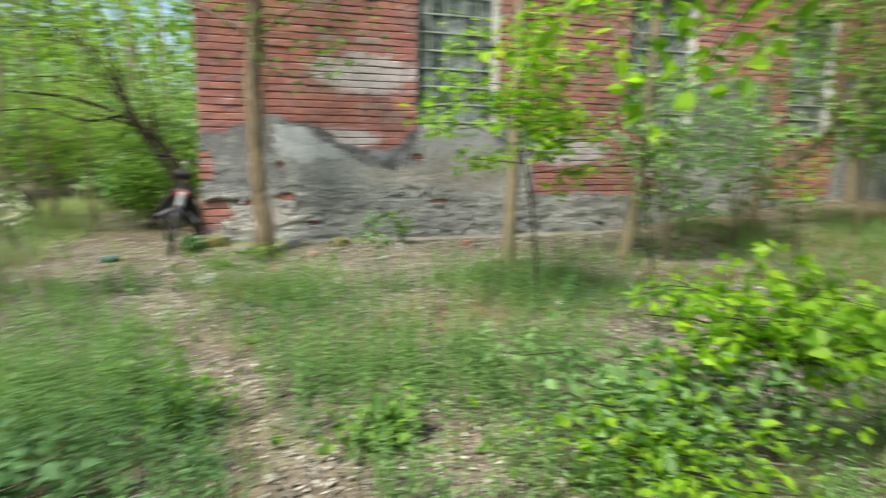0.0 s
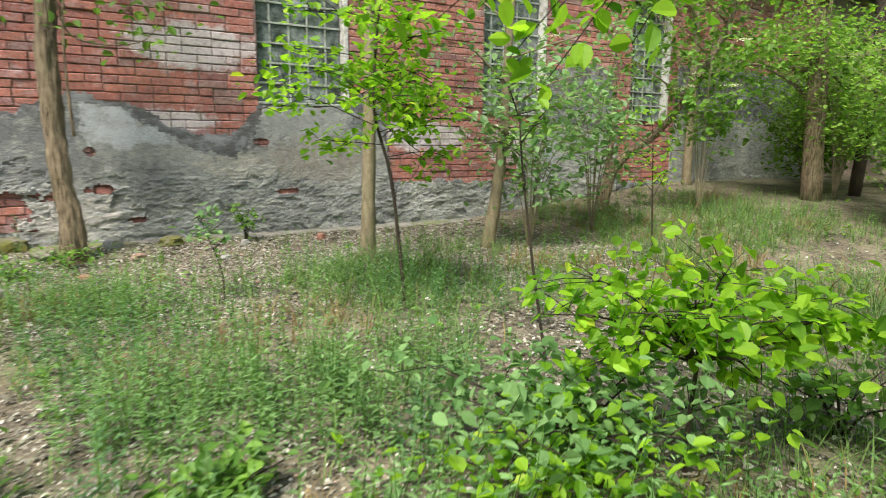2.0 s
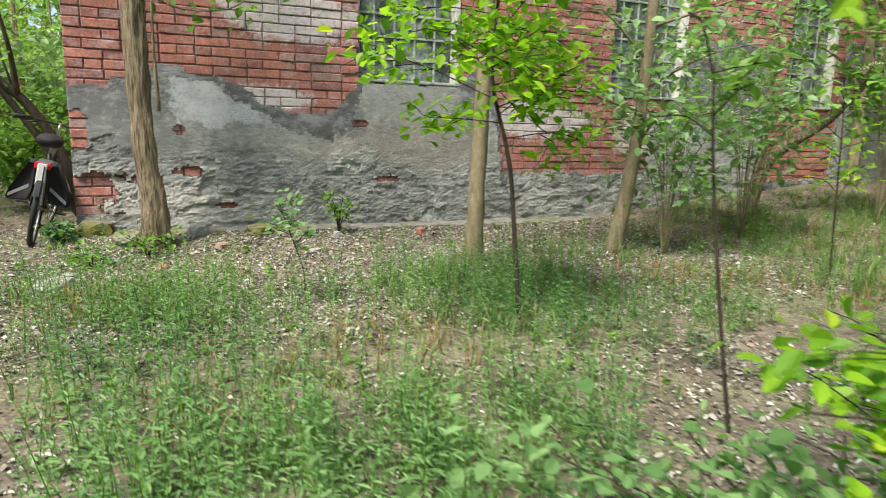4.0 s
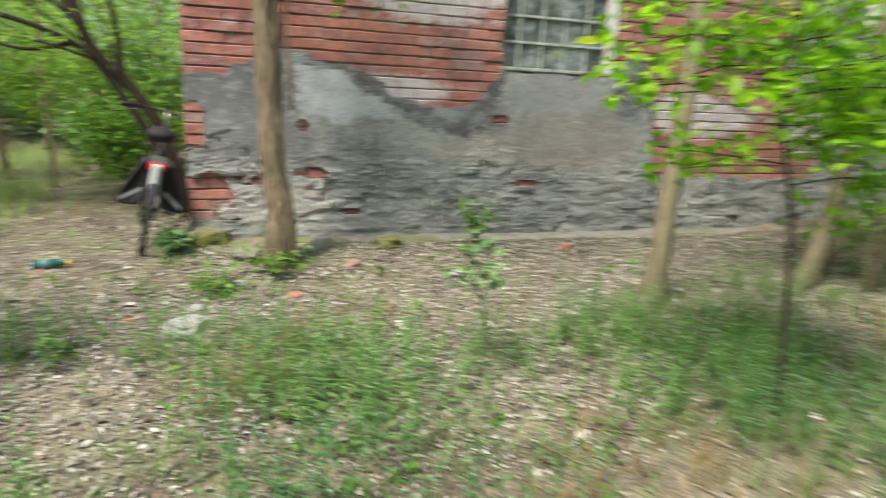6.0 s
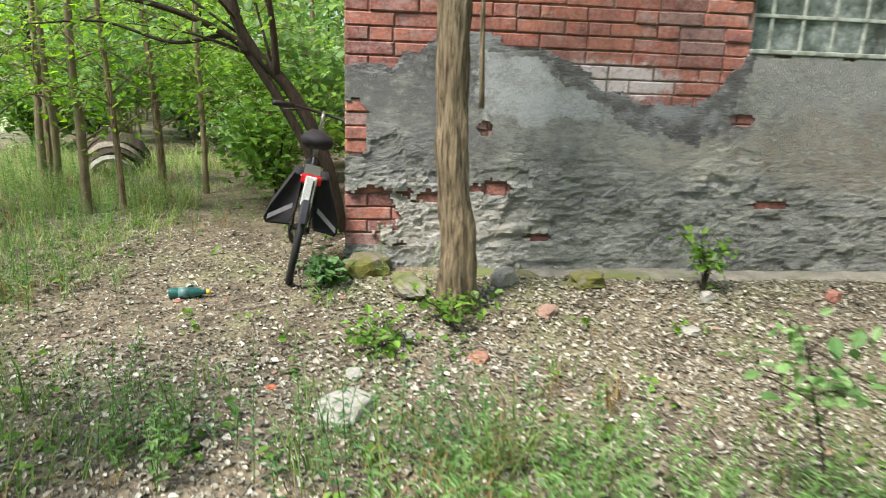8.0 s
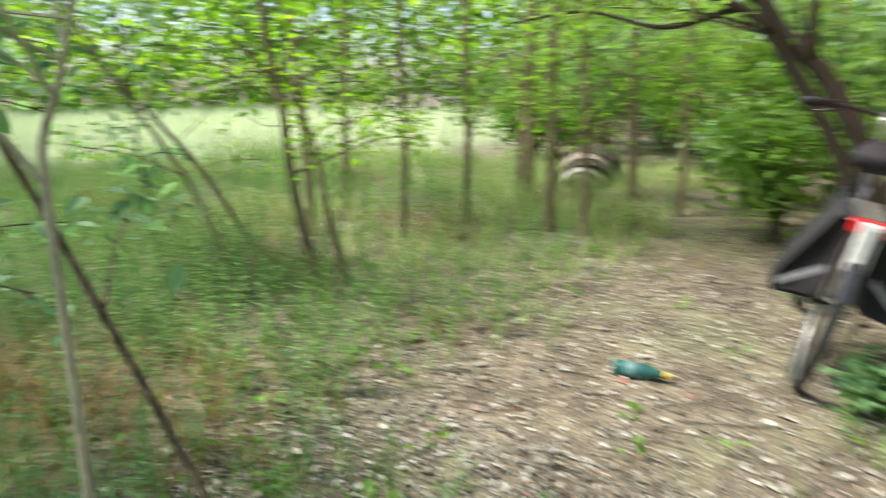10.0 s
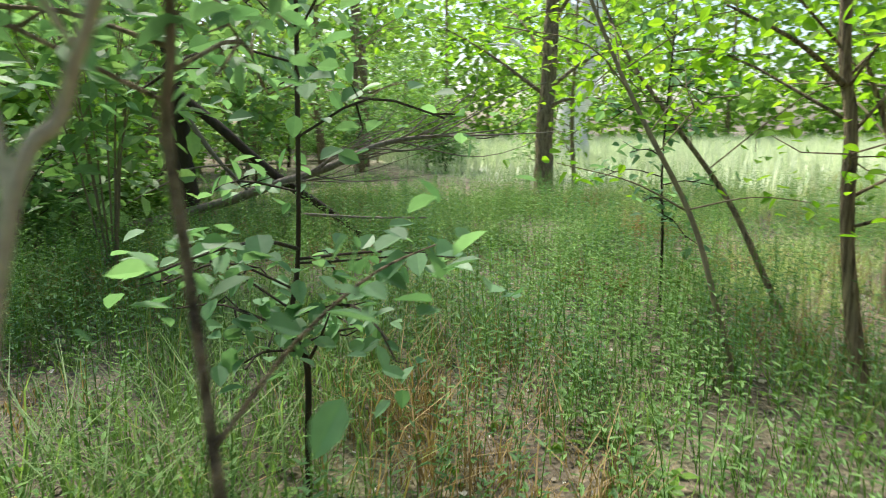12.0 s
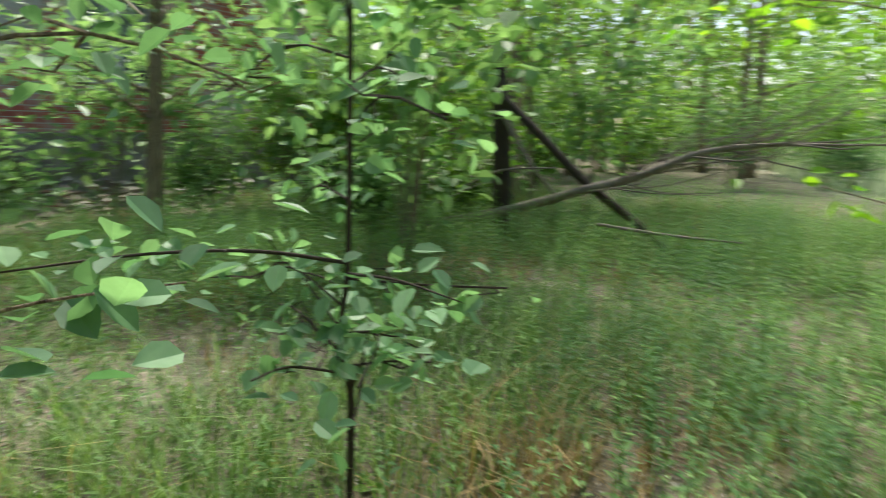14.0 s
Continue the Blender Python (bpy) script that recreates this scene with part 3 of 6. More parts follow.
# ---- second building, across the clearing ----
def build_far_house():
    h = thing("brick_house", (-7.5, -12.0, 0), "derelict brick house with boarded white-framed windows among trees", "house")
    wins = ((-1.35, 0.35), (2.6, 3.7))
    x0, blocks = -6.0, []
    for a, b in wins + ((7.0, 7.0),):
        blocks.append(((x0, -0.4, -0.3), (a, 0.0, 4.2)))
        if a < 7:
            blocks += [((a, -0.4, -0.3), (b, 0.0, 1.92)), ((a, -0.4, 3.5), (b, 0.0, 4.2))]
        x0 = b
    blocks += [((-6, -6, -0.3), (-5.6, -0.4, 4.2)), ((6.6, -6, -0.3), (7, -0.4, 4.2)), ((-6, -6.4, -0.3), (7, -6, 4.2))]
    for a, b in blocks:
        bm = bmesh.new()
        box(bm, a, b)
        part("wall", bm, FAR_BRICK, h, "red brick and grey plaster wall")
    bm = bmesh.new()
    box(bm, (-6.0, 0.0, -0.3), (7.0, 0.06, 1.12), 0.02)
    part("plinth", bm, CONCRETE, h, "crumbling grey plastered plinth")
    bm = bmesh.new()
    box(bm, (-6.3, -6.7, 4.2), (7.3, 0.4, 4.36), 0.02)
    part("roof", bm, ROOFING, h)
    for a, b in wins:
        bm = bmesh.new()
        box(bm, (a - 0.06, -0.1, 1.92), (b + 0.06, 0.08, 2.0), 0.01)
        w = part("window_sill", bm, WHITEPAINT, h)
        for p in (a, (a + b) / 2 - 0.09, b - 0.2):
            bm = bmesh.new()
            box(bm, (p, -0.16, 2.0), (p + 0.2, -0.08, 3.5), 0.01)
            part("window_frame", bm, WHITEPAINT, h, "broad white painted frame")
        bm = bmesh.new()
        box(bm, (a, -0.20, 2.0), (b, -0.18, 3.5))
        part("pane", bm, GLASS, h)


build_far_house()


# ---- trees and shrubs ----
def sprays(tips, per_tip, spread, size, flat=0.35, shape=PLAIN, hang=0.1):
    """Leaves in loose clumps round the tips of twigs."""
    tips = np.asarray(tips, float)
    n = len(tips) * per_tip
    pos = np.repeat(tips, per_tip, 0) + rng.normal(size=(n, 3)) * np.array([spread, spread, spread * 0.6])
    axis = rand_dirs(n, -hang)
    up = unit(rng.normal(size=(n, 3)) * flat + np.array([0, 0, 1.0]))
    length = size * rng.uniform(0.6, 1.25, n)
    return leaf_mesh(pos, axis, up, length, length * rng.uniform(0.55, 0.8, n), shape)


def limb_path(a, b, sag=0.12):
    a, b = np.array(a, float), np.array(b, float)
    m = (a + b) / 2 + rng.normal(size=3) * 0.07 * np.linalg.norm(b - a) + np.array([0, 0, sag * np.linalg.norm(b - a)])
    return [a, m, b]


def make_tree(name, trunk, radii, label, category="tree", bark=None, leaf=None, limbs=10, reach=1.2, start=0.35, rise=0.35, twigs=5,
              per_tip=9, size=0.07, spread=0.16, sides=9, group="", shape=PLAIN, extra=(), knobble=0.18, aim=None, ridge=0.0):
    """A tapered trunk, limbs, twigs and a crown of single leaves; places are given in the world."""
    base = np.array(trunk[0], float)
    t = thing(name, base, label, category, group)
    local = [np.array(p, float) - base for p in trunk]
    local[0] = local[0] - np.array([0, 0, 0.08])
    v, f = tube(local, radii, sides, 16 if ridge else 7, knobble, ridge)
    raw("trunk", v, f, bark, t, smooth=True)
    line = curve_points(local, 10)
    tips, twig_parts = [], []
    total = len(line)
    for pts, r0 in extra:
        p = [np.array(q, float) - base for q in pts]
        v, f = tube(p, (r0, r0 * 0.3), 7, 5, 0.12)
        raw("limb", v, f, bark, t, smooth=True)
        c = curve_points(p, 4)
        tips += list(c[len(c) // 2:])
    for k in range(limbs):
        i = int(total * (start + (1 - start) * (k + rng.random()) / max(1, limbs)))
        i = min(i, total - 1)
        a = line[i]
        rad = np.interp(i / total, np.linspace(0, 1, len(radii)), radii)
        ang = 2.4 * k + rng.normal() * 0.5
        out = np.array([math.cos(ang), math.sin(ang), rise + rng.normal() * 0.15])
        if aim is not None:
            out = unit(out + np.array(aim))
        tip = a + out * reach * rng.uniform(0.6, 1.2)
        path = limb_path(a, tip)
        v, f = tube(path, (max(0.004, rad * 0.3), 0.003), 5, 3)
        if rad > 0.02:
            raw("limb", v, f, bark, t, smooth=True)
        else:
            twig_parts.append((v, f))
        c = curve_points(path, 6)
        for j in range(twigs):
            s = c[int(len(c) * rng.uniform(0.35, 1.0)) - 1]
            e = s + rand_dirs(1, 0.1)[0] * reach * rng.uniform(0.15, 0.38)
            twig_parts.append(tube([s, (s + e) / 2 + rng.normal(size=3) * 0.02, e], (0.004, 0.0018), 3, 1))
            tips += [e, (s + e) / 2]
    if twig_parts:
        v, f = join(twig_parts)
        raw("fine_branchwork", v, f, bark, t, kind="stuff")
    if leaf and tips:
        v, f = sprays(tips, per_tip, spread, size, shape=shape)
        raw("crown", v, f, leaf, t)
    return t


def on_ground(x, y):
    return (x, y, float(gz(x, y)))


# the furrowed trunk beside the building's corner
make_tree("tree", [on_ground(0.69, -0.64), (0.70, -0.64, 0.4), (0.64, -0.63, 1.0), (0.62, -0.63, 1.9), (0.66, -0.66, 2.8), (0.7, -0.8, 5.5)], (0.13, 0.098, 0.086, 0.084, 0.078, 0.045),
          "furrowed brown tree trunk standing before the brick wall", bark=BARK, leaf=LEAF_MID, limbs=9, reach=1.7, start=0.72, size=0.09, sides=44, per_tip=8, spread=0.22, knobble=0.25, ridge=0.28,
          extra=(([(0.72, -0.70, 2.55), (0.80, -0.72, 2.2), (1.05, -0.72, 2.10), (1.45, -0.68, 2.18), (1.62, -0.62, 2.5), (1.6, -0.6, 3.1)], 0.011), ([(0.78, -0.74, 1.25), (0.76, -0.74, 1.9), (0.80, -0.74, 2.5), (0.95, -0.74, 2.95)], 0.016)))
make_tree("tree", [on_ground(3.25, -1.85), (3.25, -1.86, 0.6), (3.27, -1.88, 1.6), (3.28, -1.9, 2.8), (3.3, -1.95, 5.2)], (0.085, 0.067, 0.062, 0.055, 0.03),
          "slim straight brown tree trunk in front of the wall", bark=PALE_BARK, leaf=LEAF_MID, limbs=8, reach=1.4, start=0.66, size=0.08, sides=14, spread=0.2)
make_tree("tree", [on_ground(4.88, -1.63), (5.0, -1.71, 1.03), (5.05, -1.75, 2.33), (5.1, -1.8, 4.8)], (0.085, 0.06, 0.052, 0.03),
          "slim tree with mossy foot leaning near the wall", bark=PALE_BARK, leaf=LEAF_COOL, limbs=12, reach=1.15, start=0.33, size=0.085, sides=12, spread=0.2, per_tip=8)
make_tree("tree", [on_ground(7.5, -0.86), (7.64, -0.99, 0.9), (8.07, -1.46, 1.49), (8.45, -1.94, 2.5), (8.7, -2.2, 3.6)], (0.10, 0.075, 0.06, 0.045, 0.02),
          "leaning forked tree by the overgrown wall", bark=BARK, leaf=LEAF_MID, limbs=10, reach=1.1, start=0.5, size=0.08, spread=0.2,
          extra=(([(7.54, -0.88, 0.45), (7.59, -0.94, 1.4), (7.59, -0.93, 2.63), (7.57, -0.91, 3.8)], 0.055),))
make_tree("tree", [on_ground(10.18, -0.3), (10.17, -0.3, 1.44), (10.17, -0.3, 2.43), (10.16, -0.3, 4.6)], (0.09, 0.072, 0.065, 0.04),
          "straight grey trunk close to the plastered wall", bark=PALE_BARK, leaf=LEAF_MID, limbs=8, reach=1.2, start=0.45, size=0.09, spread=0.22)
make_tree("tree", [on_ground(2.97, -6.84), (2.92, -6.83, 0.37), (2.85, -6.80, 0.91), (2.78, -6.75, 1.41), (2.73, -6.72, 1.79), (2.6, -6.6, 4.5)], (0.068, 0.052, 0.049, 0.047, 0.045, 0.028),
          "dark smooth trunk rising from leaf litter", bark=DARK_BARK, leaf=LEAF_BRIGHT, limbs=7, reach=1.1, start=0.84, size=0.085, sides=14, per_tip=6, spread=0.16, shape=ROUND)

# saplings in the clearing
make_tree("sapling", [on_ground(2.84, -3.42), (2.79, -3.39, 0.51), (2.74, -3.37, 0.97), (2.64, -3.32, 1.41), (2.64, -3.32, 1.75), (2.70, -3.35, 2.4)], (0.016, 0.014, 0.013, 0.011, 0.010, 0.006),
          "thin dark sapling with sprays of toothed green leaves", "sapling", DARK_BARK, LEAF_BRIGHT, limbs=22, reach=0.75, start=0.45, twigs=6, per_tip=6, size=0.075, spread=0.08, sides=6, rise=0.1, aim=(0.15, -0.1, 0))
make_tree("sapling", [on_ground(2.89, -5.02), (2.82, -4.96, 0.49), (2.76, -4.91, 1.06), (2.74, -4.89, 1.4)], (0.010, 0.008, 0.006, 0.004),
          "whip-thin young sapling with few leaves", "sapling", DARK_BARK, LEAF_MID, limbs=6, reach=0.25, start=0.6, twigs=2, per_tip=3, size=0.06, spread=0.04, sides=5, shape=ROUND)
make_tree("sapling", [on_ground(5.9, -3.2), (5.85, -3.2, 0.6), (5.8, -3.2, 1.3)], (0.010, 0.008, 0.005),
          "thin young sapling in tall grass", "sapling", DARK_BARK, LEAF_BRIGHT, limbs=8, reach=0.35, start=0.5, twigs=2, per_tip=4, size=0.06, spread=0.06, sides=5)


make_tree("sapling", [on_ground(1.67, -2.57), (1.66, -2.57, 0.2), (1.58, -2.57, 0.45), (1.51, -2.57, 0.66)], (0.006, 0.005, 0.004, 0.003),
          "small dark-stemmed seedling with cool green leaves", "sapling", DARK_BARK, LEAF_COOL, limbs=7, reach=0.2, start=0.55, twigs=2, per_tip=3, size=0.055, spread=0.04, sides=5, shape=ROUND)


def dead_branch(name, pts, r, label):
    base = np.array(on_ground(*pts[0]))
    v, f = tube([np.array((x, y, float(gz(x, y)) + 0.6 * r)) - base for x, y in pts], (r, r * 0.5), 6, 6, 0.15)
    b = raw(name, v, f, GREY_BARK, None, smooth=True)
    b.matrix_basis = Matrix.Translation(base)
    tagged(b, label, "branch")


dead_branch("fallen_branch", [(3.0, -0.66), (3.12, -1.0), (3.3, -1.3), (3.4, -1.62)], 0.013, "bare grey dead branch lying in dry leaves")
dead_branch("fallen_branch", [(0.9, -1.25), (1.15, -1.42), (1.32, -1.7)], 0.009, "thin broken dead branch on pale litter")
dead_branch("fallen_branch", [(1.35, -2.0), (1.1, -2.2), (0.85, -2.38)], 0.012, "short weathered stick among seedlings")


def shrub(name, at, label, stems, height, reach, leaf, size, per_tip, spread=0.08, twigs=4, bark=None, shape=ROUND, flowers=0, lean=(0, 0)):
    """Several stems from one foot, with leaf sprays and, where given, flat flower heads."""
    t = thing(name, at, label, "shrub")
    tips, wood = [], []
    for k in range(stems):
        ang = 2.4 * k + rng.normal() * 0.3
        r = reach * rng.uniform(0.35, 1.0)
        tip = np.array([math.cos(ang) * r + lean[0], math.sin(ang) * r + lean[1], height * rng.uniform(0.55, 1.0)])
        path = [np.array([0, 0, -0.05]), np.array([tip[0] * 0.25, tip[1] * 0.25, tip[2] * 0.55]), tip]
        v, f = tube(path, (0.007, 0.003), 5, 5)
        raw("stem", v, f, bark or DARK_BARK, t, smooth=True)
        c = curve_points(path, 8)
        for j in range(twigs):
            s = c[int(len(c) * rng.uniform(0.4, 1.0)) - 1]
            e = s + rand_dirs(1, 0.12)[0] * reach * rng.uniform(0.2, 0.45)
            wood.append(tube([s, (s + e) / 2 + rng.normal(size=3) * 0.015, e], (0.003, 0.0015), 3, 1))
            tips += [e, (s * 0.5 + e * 0.5), s * 0.2 + e * 0.8]
    v, f = join(wood)
    raw("fine_branchwork", v, f, bark or DARK_BARK, t, kind="stuff")
    v, f = sprays(tips, per_tip, spread, size, 0.3, shape, 0.02)
    raw("foliage", v, f, leaf, t)
    for k in range(flowers):
        c = np.asarray(tips[rng.integers(len(tips))]) + np.array([0, 0, spread * 1.2])
        n = 60
        pos = c + np.stack([rng.normal(size=n) * 0.05, rng.normal(size=n) * 0.05, rng.normal(size=n) * 0.008], -1)
        ln = np.full(n, 0.02)
        v, f = leaf_mesh(pos, rand_dirs(n), np.tile([0, 0, 1.0], (n, 1)), ln, ln)
        raw("flower_head", v, f, FLOWER, t, "flat cream flower umbel", kind="stuff")
    return t


def level_bush():
    """One dark stem forking into level sprays of round leaves."""
    b = thing("bush", on_ground(2.56, -6.19), "bright green round-leaved young bush in leaf litter", "shrub")
    o = np.array(on_ground(2.56, -6.19))
    v, f = tube([(0, 0, -0.04), (0.0, 0.0, 0.22), (0.01, -0.01, 0.44)], (0.010, 0.009, 0.008), 7, 5)
    raw("stem", v, f, DARK_BARK, b, smooth=True)
    fork, tips, wood = np.array((0.01, -0.01, 0.44)), [], []
    for tip in ((-0.12, 0.07, 0.60), (0.34, -0.22, 0.60), (0.54, -0.35, 0.60), (-0.39, 0.24, 0.78), (0.07, -0.05, 0.78), (0.44, -0.28, 0.69), (-0.49, 0.30, 0.62), (-0.1, 0.45, 0.70), (0.3, 0.25, 0.66), (-0.15, -0.2, 0.68), (0.2, 0.1, 0.74), (-0.3, 0.05, 0.66), (0.15, -0.28, 0.64), (0.75, -0.48, 0.56), (-0.35, 0.2, 0.42), (-0.1, 0.25, 0.46), (0.05, -0.25, 0.42)):
        tip = np.array(tip)
        path = [fork, fork * 0.45 + tip * 0.55 + np.array([0, 0, 0.06]), tip]
        v, f = tube(path, (0.006, 0.0025), 5, 5)
        raw("limb", v, f, DARK_BARK, b, smooth=True)
        c = curve_points(path, 8)
        for k in range(8):
            q = c[int(len(c) * rng.uniform(0.45, 1.0)) - 1]
            e = q + np.array([rng.normal() * 0.13, rng.normal() * 0.13, rng.normal() * 0.07])
            wood.append(tube([q, (q + e) / 2 + np.array([0, 0, 0.01]), e], (0.0025, 0.0012), 3, 1))
            tips += [e, (q + e) / 2]
    v, f = join(wood)
    raw("fine_branchwork", v, f, DARK_BARK, b, kind="stuff")
    v, f = sprays(tips, 4, 0.05, 0.062, 0.5, ROUND, 0.1)
    raw("foliage", v, f, LEAF_BRIGHT, b)


level_bush()
shrub("bush", on_ground(2.2, -5.95), "low dark green bramble spreading on the ground", 14, 0.36, 0.72, HERB, 0.055, 6, 0.10, 6)
shrub("bush", on_ground(1.95, -6.3), "low bright green seedling bush in litter", 8, 0.26, 0.5, LEAF_BRIGHT, 0.055, 4, 0.08, 5)
shrub("bush", on_ground(3.35, -6.35), "low bramble at the foot of a dark trunk", 6, 0.35, 0.5, LEAF_MID, 0.07, 3, 0.08, 4)
shrub("bush", on_ground(-0.3, -6.4), "low dark ground ivy among grass", 8, 0.18, 0.45, LEAF_DARK, 0.06, 4, 0.08, 4)
shrub("bush", on_ground(-0.55, -5.9), "low dark green bramble among grass", 8, 0.32, 0.55, LEAF_DARK, 0.07, 4, 0.08, 4)
shrub("bush", on_ground(0.98, -5.62), "low dark green seedling tuft in litter", 6, 0.16, 0.22, LEAF_MID, 0.06, 4, 0.05, 3)
shrub("bush", on_ground(0.05, -5.05), "low dark green ivy patch in grass", 8, 0.2, 0.4, LEAF_MID, 0.055, 4, 0.07, 4)
shrub("bush", on_ground(0.62, -0.86), "small green seedlings round a trunk foot", 6, 0.18, 0.26, LEAF_MID, 0.055, 2, 0.07, 3)
shrub("bush", on_ground(0.25, -1.15), "small green bramble seedlings in litter", 5, 0.14, 0.25, LEAF_MID, 0.055, 3, 0.06, 3)
shrub("bush", on_ground(2.4, -0.4), "green seedling at the wall foot", 5, 0.4, 0.2, LEAF_MID, 0.05, 3, 0.05, 3)
shrub("bush", on_ground(-0.12, -0.25), "green nettles beside the bicycle wheel", 5, 0.2, 0.18, LEAF_DARK, 0.06, 4, 0.06, 3)
shrub("elder_bush", on_ground(5.3, -1.9), "elder bush with cool green leaves and cream flower heads", 12, 2.3, 1.25, LEAF_COOL, 0.10, 4, 0.15, 6, PALE_BARK, PLAIN, 5)
shrub("elder_bush", on_ground(6.5, -1.7), "elder bush with cream umbels before the wall", 11, 2.7, 1.15, LEAF_COOL, 0.10, 4, 0.16, 6, PALE_BARK, PLAIN, 7)
shrub("elder_bush", on_ground(8.1, -2.1), "tall elder bush flowering by the far windows", 11, 3.3, 1.2, LEAF_MID, 0.10, 5, 0.12, 6, PALE_BARK, PLAIN, 8)
for x, y, h in ((10.6, -2.6, 2.9), (11.6, -1.6, 3.0), (9.6, -4.2, 2.6), (12.8, -3.4, 3.4), (9.2, -5.8, 2.8), (11.0, -5.5, 3.2), (13.5, -1.2, 2.6)):
    shrub("bush", on_ground(x, y), "dense overhanging green bush beside the old wall", 16, h, 1.4, LEAF_WOOD, 0.07, 13, 0.19, 7, PALE_BARK, PLAIN)

for x, y, h in ((-7.0, -8.5, 2.7), (-8.0, -8.0, 3.0), (-9.0, -7.2, 3.2)):
    shrub("bush", on_ground(x, y), "tall cool green thicket before the derelict house", 12, h, 1.1, LEAF_COOL, 0.085, 6, 0.16, 5, PALE_BARK, PLAIN)

# leaves hanging into view over the clearing
def hanging_branch(at, tips_local, label, leaf, size, per, spread, radius=0.008):
    b = thing("overhanging_branch", at, label, "branch")
    tips = []
    for p in tips_local:
        mid = np.array(p) * 0.5 + np.array([0, 0, 0.10])
        v, f = tube([np.zeros(3), mid, np.array(p)], (radius, 0.002), 5, 4)
        raw("branch", v, f, DARK_BARK, b, smooth=True)
        tips += list(curve_points([np.zeros(3), mid, np.array(p)], 5)[4:])
    v, f = sprays(tips, per, spread, size, 0.6, ROUND, 0.6)
    raw("foliage", v, f, leaf, b)
    return b


hanging_branch((2.73, -6.55, 2.45), [(-0.73, 0.80, -0.95), (-0.60, 0.72, -0.80), (-0.80, 0.86, -0.76), (-0.66, 0.66, -1.02), (-0.41, 0.52, -0.90), (-0.46, 0.60, -0.78), (-1.12, 1.0, -0.72), (-0.92, 0.95, -0.80)],
               "sunlit yellow-green branch hanging from the dark trunk", LEAF_BRIGHT, 0.085, 4, 0.06)


# the leaning double trunk behind the bicycle
make_tree("tree", [on_ground(-0.1, 1.22), (-0.14, 1.18, 0.37), (-0.27, 1.16, 0.85), (-0.51, 1.13, 1.30), (-0.79, 1.08, 1.61), (-0.93, 1.05, 2.0), (-1.2, 1.0, 3.2)], (0.07, 0.055, 0.052, 0.048, 0.045, 0.038, 0.015),
          "dark twin trunk leaning out from behind the building", bark=DARK_BARK, leaf=LEAF_WOOD, limbs=12, reach=1.5, start=0.55, size=0.065, spread=0.2, per_tip=4, twigs=7, sides=12, aim=(-1.1, 0.1, 0.15),
          extra=(([(-0.12, 1.25, 0.1), (-0.29, 1.16, 0.47), (-0.41, 1.14, 0.9), (-0.79, 1.08, 1.53), (-0.97, 1.04, 1.69), (-1.23, 0.97, 1.81), (-1.6, 0.85, 1.9), (-2.1, 0.7, 1.93)], 0.05),
                 ([(-0.79, 1.08, 1.55), (-1.0, 1.1, 2.0), (-1.3, 1.2, 2.5), (-1.7, 1.3, 2.8)], 0.04), ([(-0.6, 1.1, 1.4), (-0.62, 1.0, 1.9), (-0.75, 0.9, 2.6)], 0.035),
                 ([(-0.97, 1.04, 1.69), (-1.4, 1.1, 1.62), (-1.9, 1.1, 1.75), (-2.4, 1.0, 1.7)], 0.02)))

# slender trees seen past the corner and across the path
SLIM = (((-2.69, 2.29), 0.045, 0.02), ((-2.28, 2.16), 0.03, -0.04), ((-1.89, 3.68), 0.035, 0.0), ((-2.62, 4.37), 0.05, -0.05), ((-3.87, 3.85), 0.05, 0.06), ((-3.54, 2.17), 0.035, 0.05),
        ((-4.4, 0.95), 0.04, -0.05), ((-3.7, 1.4), 0.03, 0.05), ((-3.42, 3.3), 0.04, 0.02), ((-3.63, 3.6), 0.035, 0.0), ((-5.2, 2.2), 0.04, 0.08), ((-1.4, 5.4), 0.05, 0.0), ((-0.9, 7.5), 0.06, -0.03))
for k, ((x, y), r, tilt) in enumerate(SLIM):
    h = 4.2 + rng.random() * 1.5
    make_tree("young_tree", [on_ground(x, y), (x + tilt * 0.6, y + 0.02, 0.8), (x + tilt * 1.6, y + rng.normal() * 0.06, 2.0), (x + tilt * 3 + rng.normal() * 0.1, y, h)], (r * 1.15, r, r * 0.8, r * 0.25),
              "slender young tree with sparse airy leaves", "tree", BARK if k % 2 else PALE_BARK, LEAF_WOOD if k % 3 else LEAF_BRIGHT, limbs=13, reach=1.0, start=0.3, twigs=4, per_tip=5, size=0.07, spread=0.13, sides=7, group="slender trees past the corner")

make_tree("young_tree", [on_ground(-3.22, -0.06), (-3.28, -0.12, 0.3), (-3.33, -0.17, 0.75), (-3.34, -0.2, 1.2), (-3.4, -0.25, 1.9), (-3.5, -0.3, 5.2)], (0.038, 0.032, 0.029, 0.028, 0.022, 0.010), "rough brown young tree at the edge of the grass", "tree", BARK, LEAF_BRIGHT,
          limbs=13, reach=0.8, start=0.4, per_tip=4, size=0.062, spread=0.11, shape=ROUND, extra=(([(-3.15, 0.1, 0.0), (-3.25, 0.05, 0.5), (-3.33, 0.02, 1.0), (-3.40, -0.14, 1.5)], 0.028), ([(-3.36, -0.22, 1.34), (-3.2, -0.55, 1.50), (-3.1, -0.9, 1.62)], 0.014)))
